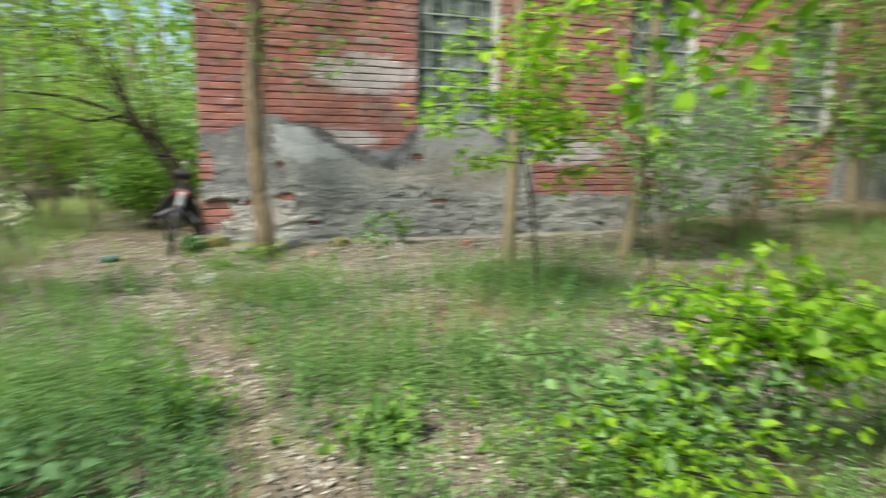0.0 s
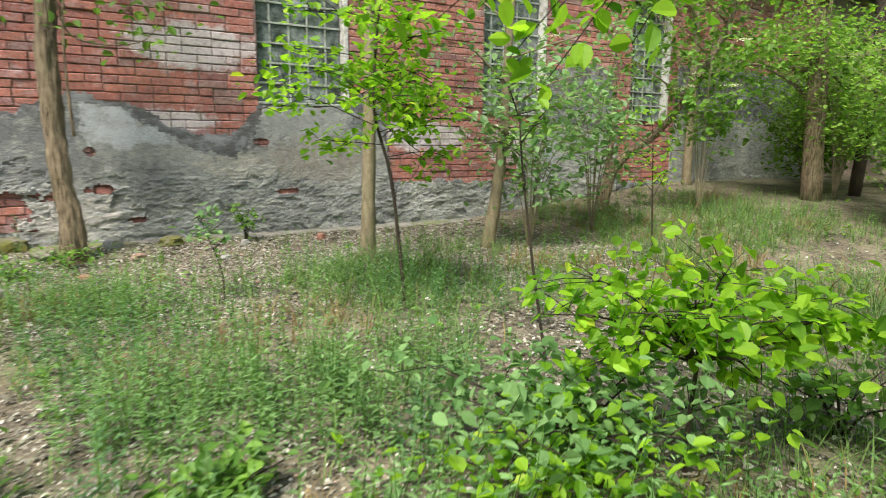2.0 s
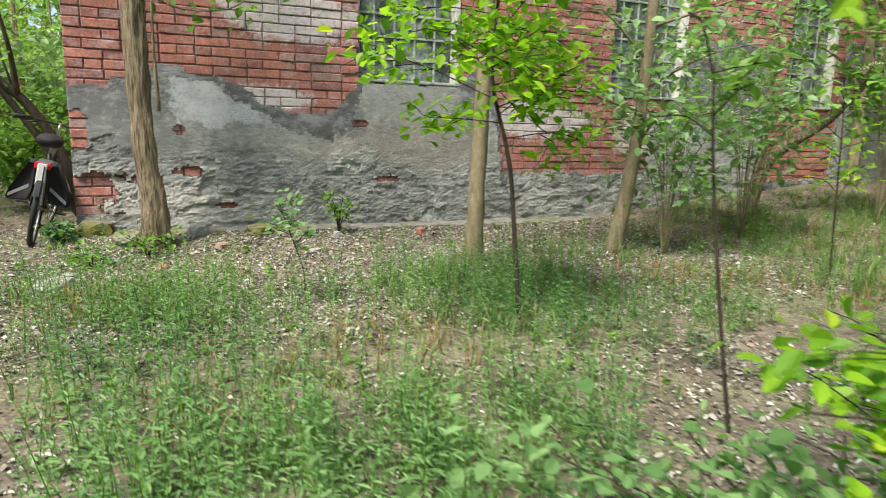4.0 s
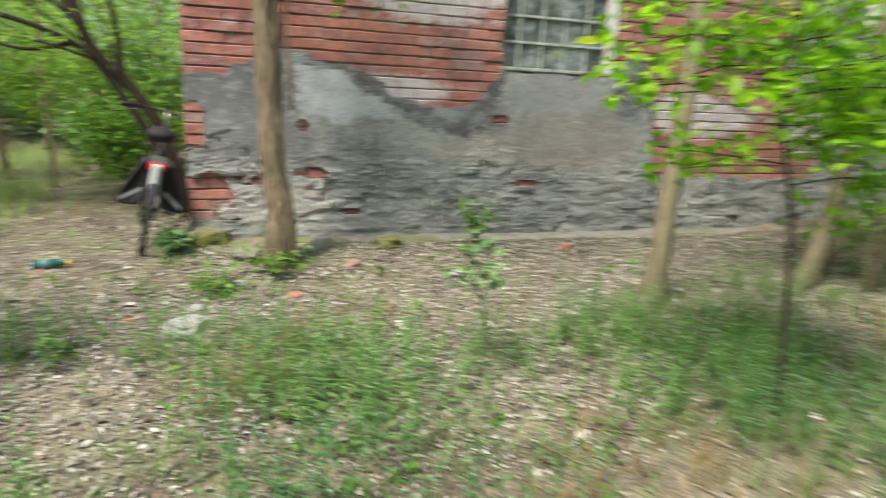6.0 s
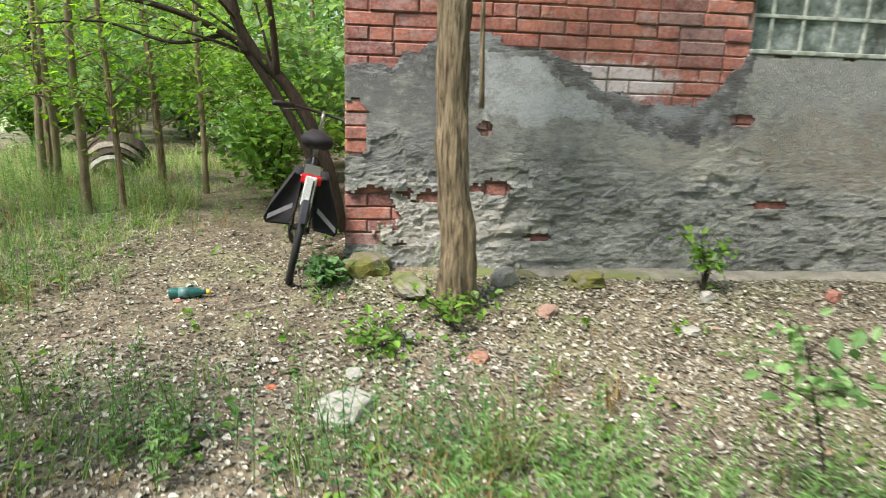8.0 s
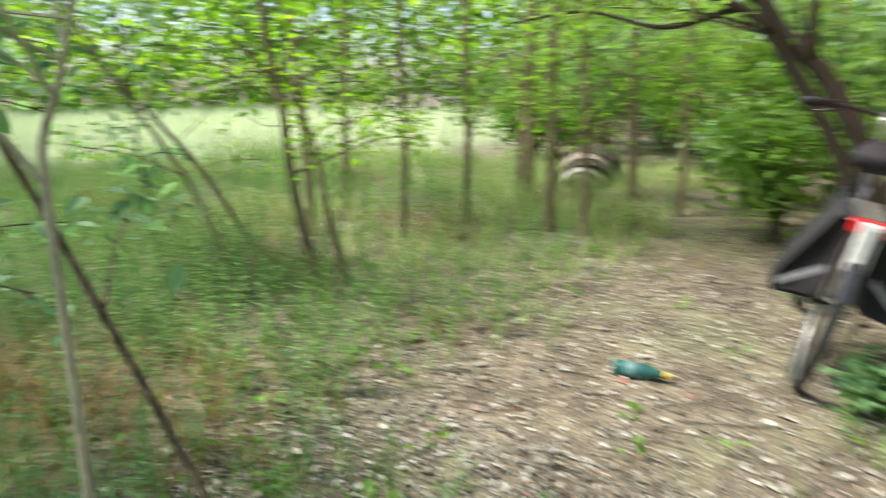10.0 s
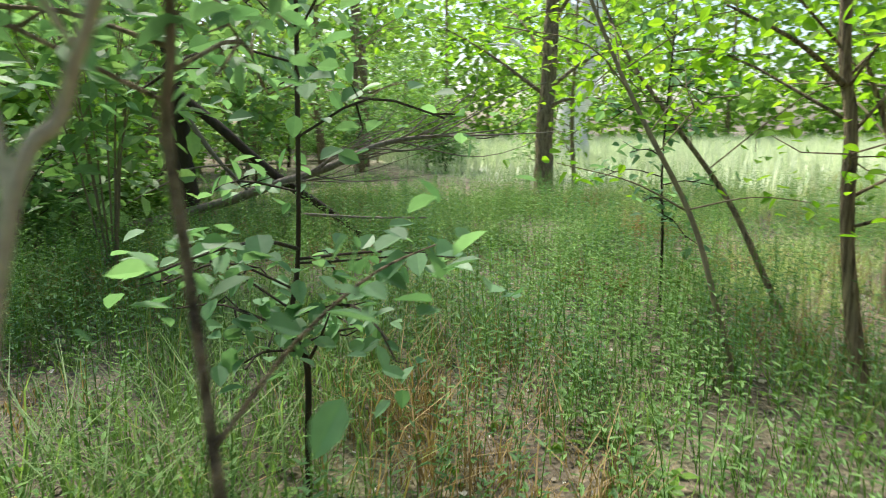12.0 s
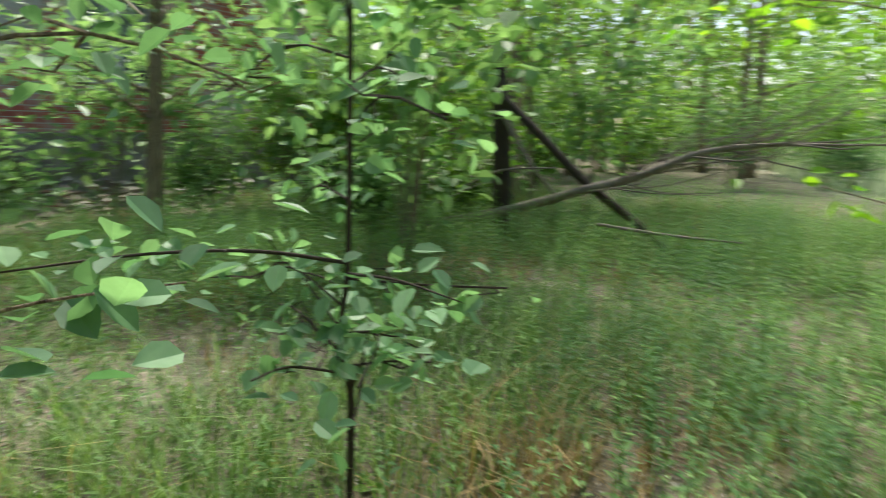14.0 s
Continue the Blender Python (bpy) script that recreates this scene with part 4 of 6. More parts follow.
make_tree("sapling", [on_ground(-3.36, -0.56), (-3.45, -0.64, 0.3), (-3.60, -0.73, 0.75), (-3.79, -0.91, 1.2), (-3.97, -1.05, 1.6), (-4.25, -1.3, 2.4), (-4.9, -1.9, 4.4)], (0.017, 0.0145, 0.013, 0.012, 0.0105, 0.009, 0.004),
          "leaning pale sapling over tall grass", "sapling", PALE_BARK, LEAF_BRIGHT, limbs=12, reach=0.7, start=0.42, twigs=4, per_tip=4, size=0.062, spread=0.09, sides=8, shape=ROUND,
          extra=(([(-3.62, -0.76, 0.80), (-3.7, -1.0, 0.93), (-3.75, -1.35, 1.02)], 0.006), ([(-3.62, -0.76, 0.80), (-3.5, -0.5, 0.87), (-3.45, -0.2, 0.84)], 0.005)))
make_tree("sapling", [on_ground(-4.02, 0.14), (-4.17, 0.01, 0.3), (-4.37, -0.15, 0.75), (-4.63, -0.39, 1.2), (-4.9, -0.65, 1.7), (-5.2, -0.9, 2.5), (-5.9, -1.5, 4.6)], (0.021, 0.0185, 0.0165, 0.0145, 0.012, 0.010, 0.004),
          "leaning brown sapling over tall grass", "sapling", BARK, LEAF_BRIGHT, limbs=13, reach=0.75, start=0.4, twigs=4, per_tip=4, size=0.062, spread=0.1, sides=8, shape=ROUND)
make_tree("sapling", [on_ground(-4.62, -0.42), (-4.6, -0.44, 0.5), (-4.62, -0.46, 1.0), (-4.58, -0.44, 1.9)], (0.012, 0.010, 0.008, 0.004),
          "thin upright sapling with dark hanging leaves", "sapling", DARK_BARK, LEAF_TEAL, limbs=12, reach=0.4, start=0.4, twigs=3, per_tip=3, size=0.075, spread=0.07, sides=6, shape=ROUND, rise=0.0)
# the dark kinked sapling with heart-shaped leaves
make_tree("sapling", [on_ground(-2.56, -2.40), (-2.56, -2.39, 0.2), (-2.56, -2.38, 0.5), (-2.56, -2.42, 0.62), (-2.57, -2.39, 0.84), (-2.57, -2.37, 1.3), (-2.57, -2.36, 1.6), (-2.6, -2.35, 2.3), (-2.75, -2.4, 3.6)], (0.0125, 0.0105, 0.010, 0.008, 0.0075, 0.007, 0.006, 0.005, 0.003),
          "thin dark kinked sapling with heart-shaped leaves", "sapling", DARK_BARK, LEAF_TEAL, limbs=20, reach=0.38, start=0.26, twigs=3, per_tip=4, size=0.062, spread=0.06, sides=7, shape=ROUND, rise=0.08,
          extra=(([(-2.56, -2.38, 0.5), (-2.55, -2.33, 0.60), (-2.53, -2.29, 0.70)], 0.006), ([(-2.57, -2.39, 0.85), (-2.3, -2.42, 0.92), (-2.05, -2.46, 0.95), (-1.8, -2.52, 0.95)], 0.006), ([(-2.57, -2.39, 0.82), (-2.45, -2.15, 0.86), (-2.4, -1.95, 0.85)], 0.005)))
# two thin stems beside the path
make_tree("young_tree", [on_ground(-1.08, -2.57), (-1.15, -2.53, 0.3), (-1.24, -2.48, 0.7), (-1.34, -2.43, 1.12), (-1.38, -2.40, 1.20), (-1.38, -2.38, 1.25), (-1.38, -2.34, 1.36), (-1.36, -2.22, 1.8), (-1.4, -2.1, 2.4)], (0.0105, 0.0092, 0.0085, 0.008, 0.0075, 0.007, 0.0065, 0.005, 0.003),
          "pale smooth forked young tree close to the path", "tree", CREAM_BARK, LEAF_TEAL, limbs=11, reach=0.6, start=0.62, twigs=4, per_tip=4, size=0.058, spread=0.09, sides=10, shape=ROUND, aim=(-0.9, -0.6, 0.0),
          extra=(([(-1.34, -2.43, 1.11), (-1.40, -2.47, 1.21), (-1.40, -2.51, 1.26), (-1.42, -2.60, 1.37), (-1.5, -2.8, 1.6)], 0.0065),))
make_tree("sapling", [on_ground(-1.11, -2.17), (-1.24, -2.22, 0.3), (-1.41, -2.29, 0.7), (-1.56, -2.36, 1.05), (-1.62, -2.39, 1.2), (-1.64, -2.38, 1.34), (-1.72, -2.4, 1.8), (-1.8, -2.45, 2.3)], (0.0115, 0.0095, 0.0085, 0.008, 0.0085, 0.007, 0.005, 0.003),
          "brown thin sapling crossing behind a pale stem", "sapling", BARK, LEAF_TEAL, limbs=11, reach=0.55, start=0.6, twigs=4, per_tip=4, size=0.06, spread=0.09, sides=8, shape=ROUND, aim=(-0.8, -0.5, -0.1),
          extra=(([(-1.46, -2.31, 0.83), (-1.55, -2.23, 0.92), (-1.66, -2.13, 0.985), (-1.82, -2.02, 1.0)], 0.0045),))


def honeysuckle():
    t = thing("honeysuckle", (-1.22, -2.95, 0.0), "arching honeysuckle with cream flowers and pale green leaves", "shrub")
    for pts in ([(0, 0, -0.04), (-0.02, 0.05, 0.5), (-0.05, 0.2, 0.80), (-0.07, 0.32, 0.68)], [(0, 0, 0.4), (0.05, 0.08, 0.75), (0.06, 0.15, 0.98)], [(0, 0, 0.3), (-0.05, -0.1, 0.7), (-0.02, -0.05, 0.9)]):
        v, f = tube(pts, (0.006, 0.003), 5, 6)
        raw("stem", v, f, PALE_BARK, t, smooth=True)
    tips = [(0.04, 0.12, 0.95), (0.05, 0.17, 1.0), (0.02, 0.14, 0.9), (-0.02, 0.03, 0.86), (-0.04, 0.12, 0.80), (0.06, 0.2, 0.9), (0.02, 0.05, 0.98)]
    v, f = sprays(tips, 5, 0.05, 0.07, 0.3)
    raw("foliage", v, f, LEAF_COOL, t)
    for c in ((0.13, 0.10, 0.86), (0.10, 0.03, 0.84), (0.12, 0.17, 0.83), (0.08, -0.02, 0.80), (0.10, 0.10, 0.79)):
        tips = np.array(c) + rng.normal(size=(13, 3)) * 0.024
        ln = rng.uniform(0.02, 0.036, 13)
        v, f = leaf_mesh(tips, rand_dirs(13), rand_dirs(13), ln, ln * 0.5)
        raw("flower", v, f, FLOWER, t, "cream and yellow petals")


honeysuckle()

# deeper wood: the broken trunk, the fallen tree and the pale giant
make_tree("tree", [on_ground(-10.6, 0.17), (-10.61, 0.16, 1.23), (-10.60, 0.21, 2.11), (-10.5, 0.3, 6.0)], (0.16, 0.13, 0.12, 0.07), "dark furrowed trunk at the meadow's edge with ivy", bark=BARK, leaf=LEAF_BRIGHT,
          limbs=10, reach=2.2, start=0.42, size=0.12, spread=0.35, per_tip=10, sides=14, aim=(0, 0.3, 0))
make_tree("tree", [on_ground(-20.6, 3.4), (-20.5, 3.3, 1.5), (-20.3, 3.6, 3.0), (-20.2, 3.8, 9.0)], (0.55, 0.46, 0.42, 0.2), "large pale silver trunk beyond the meadow", bark=WHITE_BARK, leaf=LEAF_BRIGHT,
          limbs=12, reach=3.5, start=0.4, size=0.16, spread=0.5, per_tip=10, sides=14)
make_tree("tree_stump", [on_ground(-7.3, -4.25), (-7.3, -4.26, 0.6), (-7.28, -4.28, 1.35), (-7.26, -4.33, 2.12)], (0.125, 0.105, 0.085, 0.06), "broken dark standing dead trunk", "stump", DARK_BARK, None, limbs=0, sides=12, knobble=0.4)


def fallen_tree():
    t = thing("fallen_tree", (-7.2, -3.4, 0.0), "fallen grey tree with bare fanning branches in grass", "fallen tree")
    base = np.array((-7.2, -3.4, 0.0))
    main = [(-7.0, -6.1, 0.03), (-7.1, -4.95, 0.20), (-7.2, -4.07, 0.41), (-7.2, -3.35, 0.64), (-7.2, -2.85, 0.79), (-7.2, -2.31, 1.02), (-7.2, -1.8, 1.1), (-7.2, -1.2, 1.11), (-7.2, -0.4, 1.14)]
    v, f = tube([np.array(p) - base for p in main], (0.05, 0.05, 0.05, 0.046, 0.04, 0.03, 0.019, 0.010, 0.004), 9, 6, 0.2)
    raw("trunk", v, f, GREY_BARK, t, smooth=True)
    other = [(-7.2, -4.27, 1.57), (-7.22, -3.83, 1.17), (-7.26, -3.38, 0.74), (-7.3, -2.84, 0.34), (-7.3, -2.4, 0.0)]
    v, f = tube([np.array(p) - base for p in other], (0.04, 0.048, 0.048, 0.04, 0.03), 9, 6, 0.2)
    raw("leaning_log", v, f, DARK_BARK, t, "broken log crossing the fallen trunk", smooth=True)
    for pts, r in (([(-7.15, -4.21, 1.4), (-7.15, -4.0, 1.05), (-7.15, -3.84, 0.83), (-7.2, -3.6, 0.55)], 0.03), ([(-7.1, -4.6, 0.62), (-7.12, -4.2, 0.80), (-7.15, -3.6, 0.85)], 0.014),
                   ([(-6.6, -3.0, 0.41), (-6.6, -2.4, 0.37), (-6.6, -1.85, 0.36)], 0.016), ([(-6.8, -5.6, 0.05), (-6.9, -4.8, 0.45), (-7.0, -4.2, 0.75)], 0.012)):
        v, f = tube([np.array(p) - base for p in pts], (r, r * 0.5), 6, 5, 0.1)
        raw("branch", v, f, GREY_BARK, t, smooth=True)
    line = curve_points([np.array(p) - base for p in main], 6)
    for k in range(30):
        s = line[int(len(line) * (0.36 + 0.44 * k / 30))]
        e = s + np.array([rng.normal() * 0.3, rng.uniform(0.5, 1.9), rng.uniform(-0.05, 0.85)])
        v, f = tube([s, (s + e) / 2 + rng.normal(size=3) * 0.09 - np.array([0, 0, 0.06]), e], (0.010, 0.0015), 5, 4)
        raw("branch", v, f, GREY_BARK, t, smooth=True)


fallen_tree()
make_tree("tree", [on_ground(-5.0, -6.9), (-5.06, -6.85, 0.95), (-5.13, -6.8, 2.09), (-5.3, -6.7, 5.0)], (0.095, 0.08, 0.07, 0.04), "brown trunk before the derelict house", bark=BARK, leaf=LEAF_COOL, limbs=10, reach=1.4, start=0.4, size=0.085, spread=0.22, per_tip=8, sides=12)


def kept_clear(x, y):
    """Ground that stays free of wild trees: the building, the path, the clearing and the meadow."""
    if x > -0.8 and y > -1.5 or x > -5.0 and 0 < y < 9.5:
        return True
    if -6.2 < x < 9.0 and -9.5 < y < 1.4:
        return True
    if -11.5 < x < -2 and -4.0 < y < 4.5:
        return True
    if ((x + 24) / 14) ** 2 + ((y - 9) / 9) ** 2 < 1:
        return True
    if -9.6 < x < -4.5 and -7.0 < y < -3.0 or -17 < x < -10 and -5.5 < y < 0.5:
        return True
    if -13.6 < x < -0.3 and -19 < y < -10.5:
        return True
    if x < -3 and radians(29) < math.atan2(-x, y + 3.3) < radians(60):
        return True
    if -12.5 < y < -3 and 0.30 < (-1.6 - x) / (-1.2 - y) < 0.95:
        return True
    return False


def build_wild_wood():
    kinds = []
    for k in range(6):
        h = (4.6, 6.5, 5.4, 8.0, 3.6, 7.0)[k]
        r = (0.04, 0.08, 0.05, 0.11, 0.03, 0.07)[k]
        leaf = (LEAF_WOOD, LEAF_MID, LEAF_COOL, LEAF_WOOD, LEAF_COOL, LEAF_BRIGHT)[k]
        kinds.append(make_tree("wood_tree", [(200 + 12 * k, 200, 0), (200.1 + 12 * k, 200.05, h * 0.3), (199.95 + 12 * k, 200.1, h * 0.6), (200.1 + 12 * k, 200, h)], (r * 1.2, r, r * 0.7, 0.01),
                     "wild woodland tree with layered green foliage", "tree", (PALE_BARK, BARK, DARK_BARK, BARK, PALE_BARK, DARK_BARK)[k], leaf, limbs=17, reach=h * 0.28, start=0.14, twigs=4, per_tip=7,
                     size=0.135, spread=0.24, sides=8, group="wild trees round the clearing"))
    spots, tries = [], 0
    while len(spots) < 125 and tries < 9000:
        tries += 1
        a, d = rng.uniform(0, 2 * math.pi), 5 + 24 * rng.random() ** 0.8
        x, y = -3 + d * math.cos(a), -2 + d * math.sin(a)
        if kept_clear(x, y) or any((x - p) ** 2 + (y - q) ** 2 < 1.5 for p, q in spots):
            continue
        spots.append((x, y))
    for k, (x, y) in enumerate(spots):
        s = rng.uniform(0.8, 1.25)
        m = Matrix.Translation(on_ground(x, y)) @ Matrix.Rotation(rng.uniform(0, 6.28), 4, "Z") @ Matrix.Scale(s, 4)
        if k < len(kinds):
            kinds[k].matrix_basis = m
        else:
            copy_thing(kinds[k % len(kinds)], Matrix.Translation(on_ground(x, y)) @ Matrix.Rotation(rng.uniform(0, 6.28), 4, "Z"))


build_wild_wood()


def build_understory():
    kinds = [shrub("undergrowth", (260 + 9 * k, 200, 0), "dense leafy undergrowth of young shrubs", 10, h, r, leaf, size * 1.35, 6, 0.18, 5, bark, PLAIN)
             for k, (h, r, leaf, size, bark) in enumerate(((1.5, 0.8, LEAF_MID, 0.08, None), (2.4, 1.1, LEAF_WOOD, 0.09, PALE_BARK), (3.2, 1.3, LEAF_COOL, 0.10, PALE_BARK), (1.0, 0.9, LEAF_COOL, 0.08, None)))]
    spots = [(-0.9, 2.9), (-1.3, 4.6), (-0.5, 4.2), (-2.0, 6.9), (-0.7, 6.2), (-2.9, 7.6), (-4.4, 7.6), (-1.6, 8.6), (-0.6, 9.5), (-3.6, 9.4), (-4.9, 9.6), (-4.2, 11.0), (-1.8, 11.0), (-5.6, 12.0),
             (-5.6, -4.3), (-6.6, -5.6), (-7.6, -4.9), (-8.3, -6.6), (-9.8, -7.6), (-9.0, -8.3), (-13.5, -6.5), (-15.0, -4.8), (-16.5, -3.2), (-10.6, -9.4), (-2.8, -9.6), (-8.3, -5.9), (-7.3, -7.2), (-6.9, -8.7), (-9.8, -8.4), (-8.1, -8.2), (-5.9, -9.0), (-4.2, -8.8)]
    tries = 0
    while len(spots) < 120 and tries < 6000:
        tries += 1
        a, d = rng.uniform(0, 2 * math.pi), rng.uniform(7, 26)
        x, y = -3 + d * math.cos(a), -2 + d * math.sin(a)
        if not kept_clear(x, y) and not (x > -0.4 and y > -1.5):
            spots.append((x, y))
    for k, (x, y) in enumerate(spots):
        m = Matrix.Translation(on_ground(x, y)) @ Matrix.Rotation(rng.uniform(0, 6.28), 4, "Z") @ Matrix.Scale(rng.uniform(0.85, 1.25), 4)
        if k < len(kinds):
            kinds[k].matrix_basis = m
            tagged(kinds[k], group="undergrowth round the clearing")
        else:
            copy_thing(kinds[k % 4], m)


build_understory()


def build_far_wood():
    n_clump, per = 7500, 12
    a = rng.uniform(0, 2 * math.pi, n_clump)
    d = rng.uniform(30, 46, n_clump)
    z = 13 * rng.random(n_clump) ** 1.1
    c = np.stack([-6 + d * np.cos(a), -1 + d * np.sin(a), z + 0.3], -1)
    n = n_clump * per
    pos = np.repeat(c, per, 0) + rng.normal(size=(n, 3)) * np.array([0.9, 0.9, 0.55])
    ln = rng.uniform(0.35, 0.7, n)
    v, f = leaf_mesh(pos, rand_dirs(n, -0.1), unit(rng.normal(size=(n, 3)) * 0.5 + np.array([0, 0, 1.0])), ln, ln * 0.75)
    tagged(raw("far_woods", v, f, LEAF_WOOD), "far belt of green trees beyond the meadow", "woods", kind="stuff")
    trunks = []
    for k in range(70):
        p = c[rng.integers(n_clump)]
        trunks.append(tube([(p[0], p[1], -0.2), (p[0] + 0.1, p[1], 4), (p[0] + rng.normal() * 0.4, p[1], 11)], (0.17, 0.13, 0.04), 6, 2))
    v, f = join(trunks)
    tagged(raw("far_trunks", v, f, BARK), "far brown trunks in the tree belt", "woods", kind="stuff")


build_far_wood()


# ---- herbs, grass and litter ----
def patchy(x, y, s=0.8, seed=0.0):
    return np.array([noise.noise(Vector((a * s, b * s, seed))) for a, b in zip(x, y)])


def scatter(n, box_, weight):
    x = rng.uniform(box_[0], box_[1], n)
    y = rng.uniform(box_[2], box_[3], n)
    keep = rng.random(n) < weight(x, y)
    return x[keep], y[keep]


TRODDEN = ((0.4, -8.3), (0.95, -7.0), (0.42, -5.5), (0.0, -3.3), (-0.9, -2.3), (-1.7, -1.1))


def off_trail(x, y):
    """Distance from the trodden line through the weeds."""
    best = np.full(len(x), 99.0)
    for (ax, ay), (bx, by) in zip(TRODDEN, TRODDEN[1:]):
        u = np.clip(((x - ax) * (bx - ax) + (y - ay) * (by - ay)) / ((bx - ax) ** 2 + (by - ay) ** 2), 0, 1)
        best = np.minimum(best, np.hypot(x - ax - u * (bx - ax), y - ay - u * (by - ay)))
    return best


def green_weight(x, y):
    w = 0.40 + 1.9 * patchy(x, y, 0.8, 2.0)
    near_wall = (x > -1.2) & (y > -1.7 + 0.35 * np.sin(2 * x)) & (x < 6.5)
    w = np.where(near_wall, w * 0.08, w)
    w = np.where((x < -1.9) & (y > -8), w + 0.5, w)
    w = np.where((x > -1.7) & (x < -0.3) & (y > -1.5) & (y < 3.5), w * 0.12, w)
    w = np.where((x < -0.45) & (y > -4.6) & (y < -1.5), w + 0.45, w)
    w = np.where((x > 0.8) & (x < 3.4) & (y > -4.7) & (y < -2.3), w + 0.42, w)
    w = np.where((x > 5.5) & (y < -0.7), w + 0.3, w)
    return np.where((y > -0.22) & (x > -0.05), 0, np.clip(w, 0, 1))


def build_grass():
    x, y = scatter(28000, (-12, 9.5, -9.5, 7), green_weight)
    tuft = 10
    n = len(x) * tuft
    tall = np.clip(0.9 + 1.1 * patchy(x, y, 0.6, 5.0), 0.45, 1.7) * np.where(x < -2, 1.25, 1.0)
    tall = np.repeat(tall, tuft)
    x = np.repeat(x, tuft) + rng.normal(size=n) * 0.028
    y = np.repeat(y, tuft) + rng.normal(size=n) * 0.028
    z = gz(x, y)
    h = np.clip(rng.gamma(4.0, 0.05, n) * tall, 0.03, 0.6)
    a = rng.uniform(0, 2 * math.pi, n)
    lean = h * rng.uniform(0.2, 1.1, n)
    w = rng.uniform(0.0012, 0.0034, n)
    dx, dy = np.cos(a), np.sin(a)
    verts = np.empty((n, 5, 3))
    for i, (u, k) in enumerate(((0, -1), (0, 1), (0.55, 1), (0.55, -1), (1.0, 0))):
        verts[:, i, 0] = x + dx * lean * u * u - dy * w * k
        verts[:, i, 1] = y + dy * lean * u * u + dx * w * k
        verts[:, i, 2] = z - 0.01 + h * u * (1 - 0.3 * u)
    dry = np.repeat(patchy(x[::tuft], y[::tuft], 0.9, 20.0) + rng.normal(size=n // tuft) * 0.12 > 0.22, tuft)
    # Tufts west of the corner get the lighter colour that stands for sun.
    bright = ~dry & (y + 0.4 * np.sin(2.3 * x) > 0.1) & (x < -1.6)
    for pick, mat, label in ((~dry & ~bright, GRASS, "thin wispy woodland grass in loose patches"), (dry, STRAW, "dry straw-coloured grass tufts in patches"), (bright, SUNLIT_GRASS, "pale wispy grass at the wood's edge, sunlight put in its colour")):
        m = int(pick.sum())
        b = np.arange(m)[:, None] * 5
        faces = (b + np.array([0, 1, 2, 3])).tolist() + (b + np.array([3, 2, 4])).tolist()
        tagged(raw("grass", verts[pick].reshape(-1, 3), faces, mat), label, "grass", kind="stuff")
    # pale tall grass of the meadow, its sunlight put into the blade colour
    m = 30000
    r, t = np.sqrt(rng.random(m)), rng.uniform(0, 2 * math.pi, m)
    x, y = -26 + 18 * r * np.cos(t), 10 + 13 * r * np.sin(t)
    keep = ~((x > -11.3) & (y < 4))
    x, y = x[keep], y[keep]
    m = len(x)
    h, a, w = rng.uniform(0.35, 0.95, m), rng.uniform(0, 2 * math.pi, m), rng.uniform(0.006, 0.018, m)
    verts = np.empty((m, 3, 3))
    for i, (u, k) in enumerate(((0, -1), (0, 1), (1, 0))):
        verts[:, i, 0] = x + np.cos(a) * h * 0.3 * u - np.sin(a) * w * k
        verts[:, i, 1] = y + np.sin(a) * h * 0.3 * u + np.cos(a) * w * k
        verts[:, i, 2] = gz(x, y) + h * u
    tagged(raw("meadow_grass", verts.reshape(-1, 3), np.arange(3 * m).reshape(-1, 3).tolist(), SUNLIT_MEADOW), "tall pale meadow grass with sunlight put in its colour", "grass", kind="stuff")


build_grass()


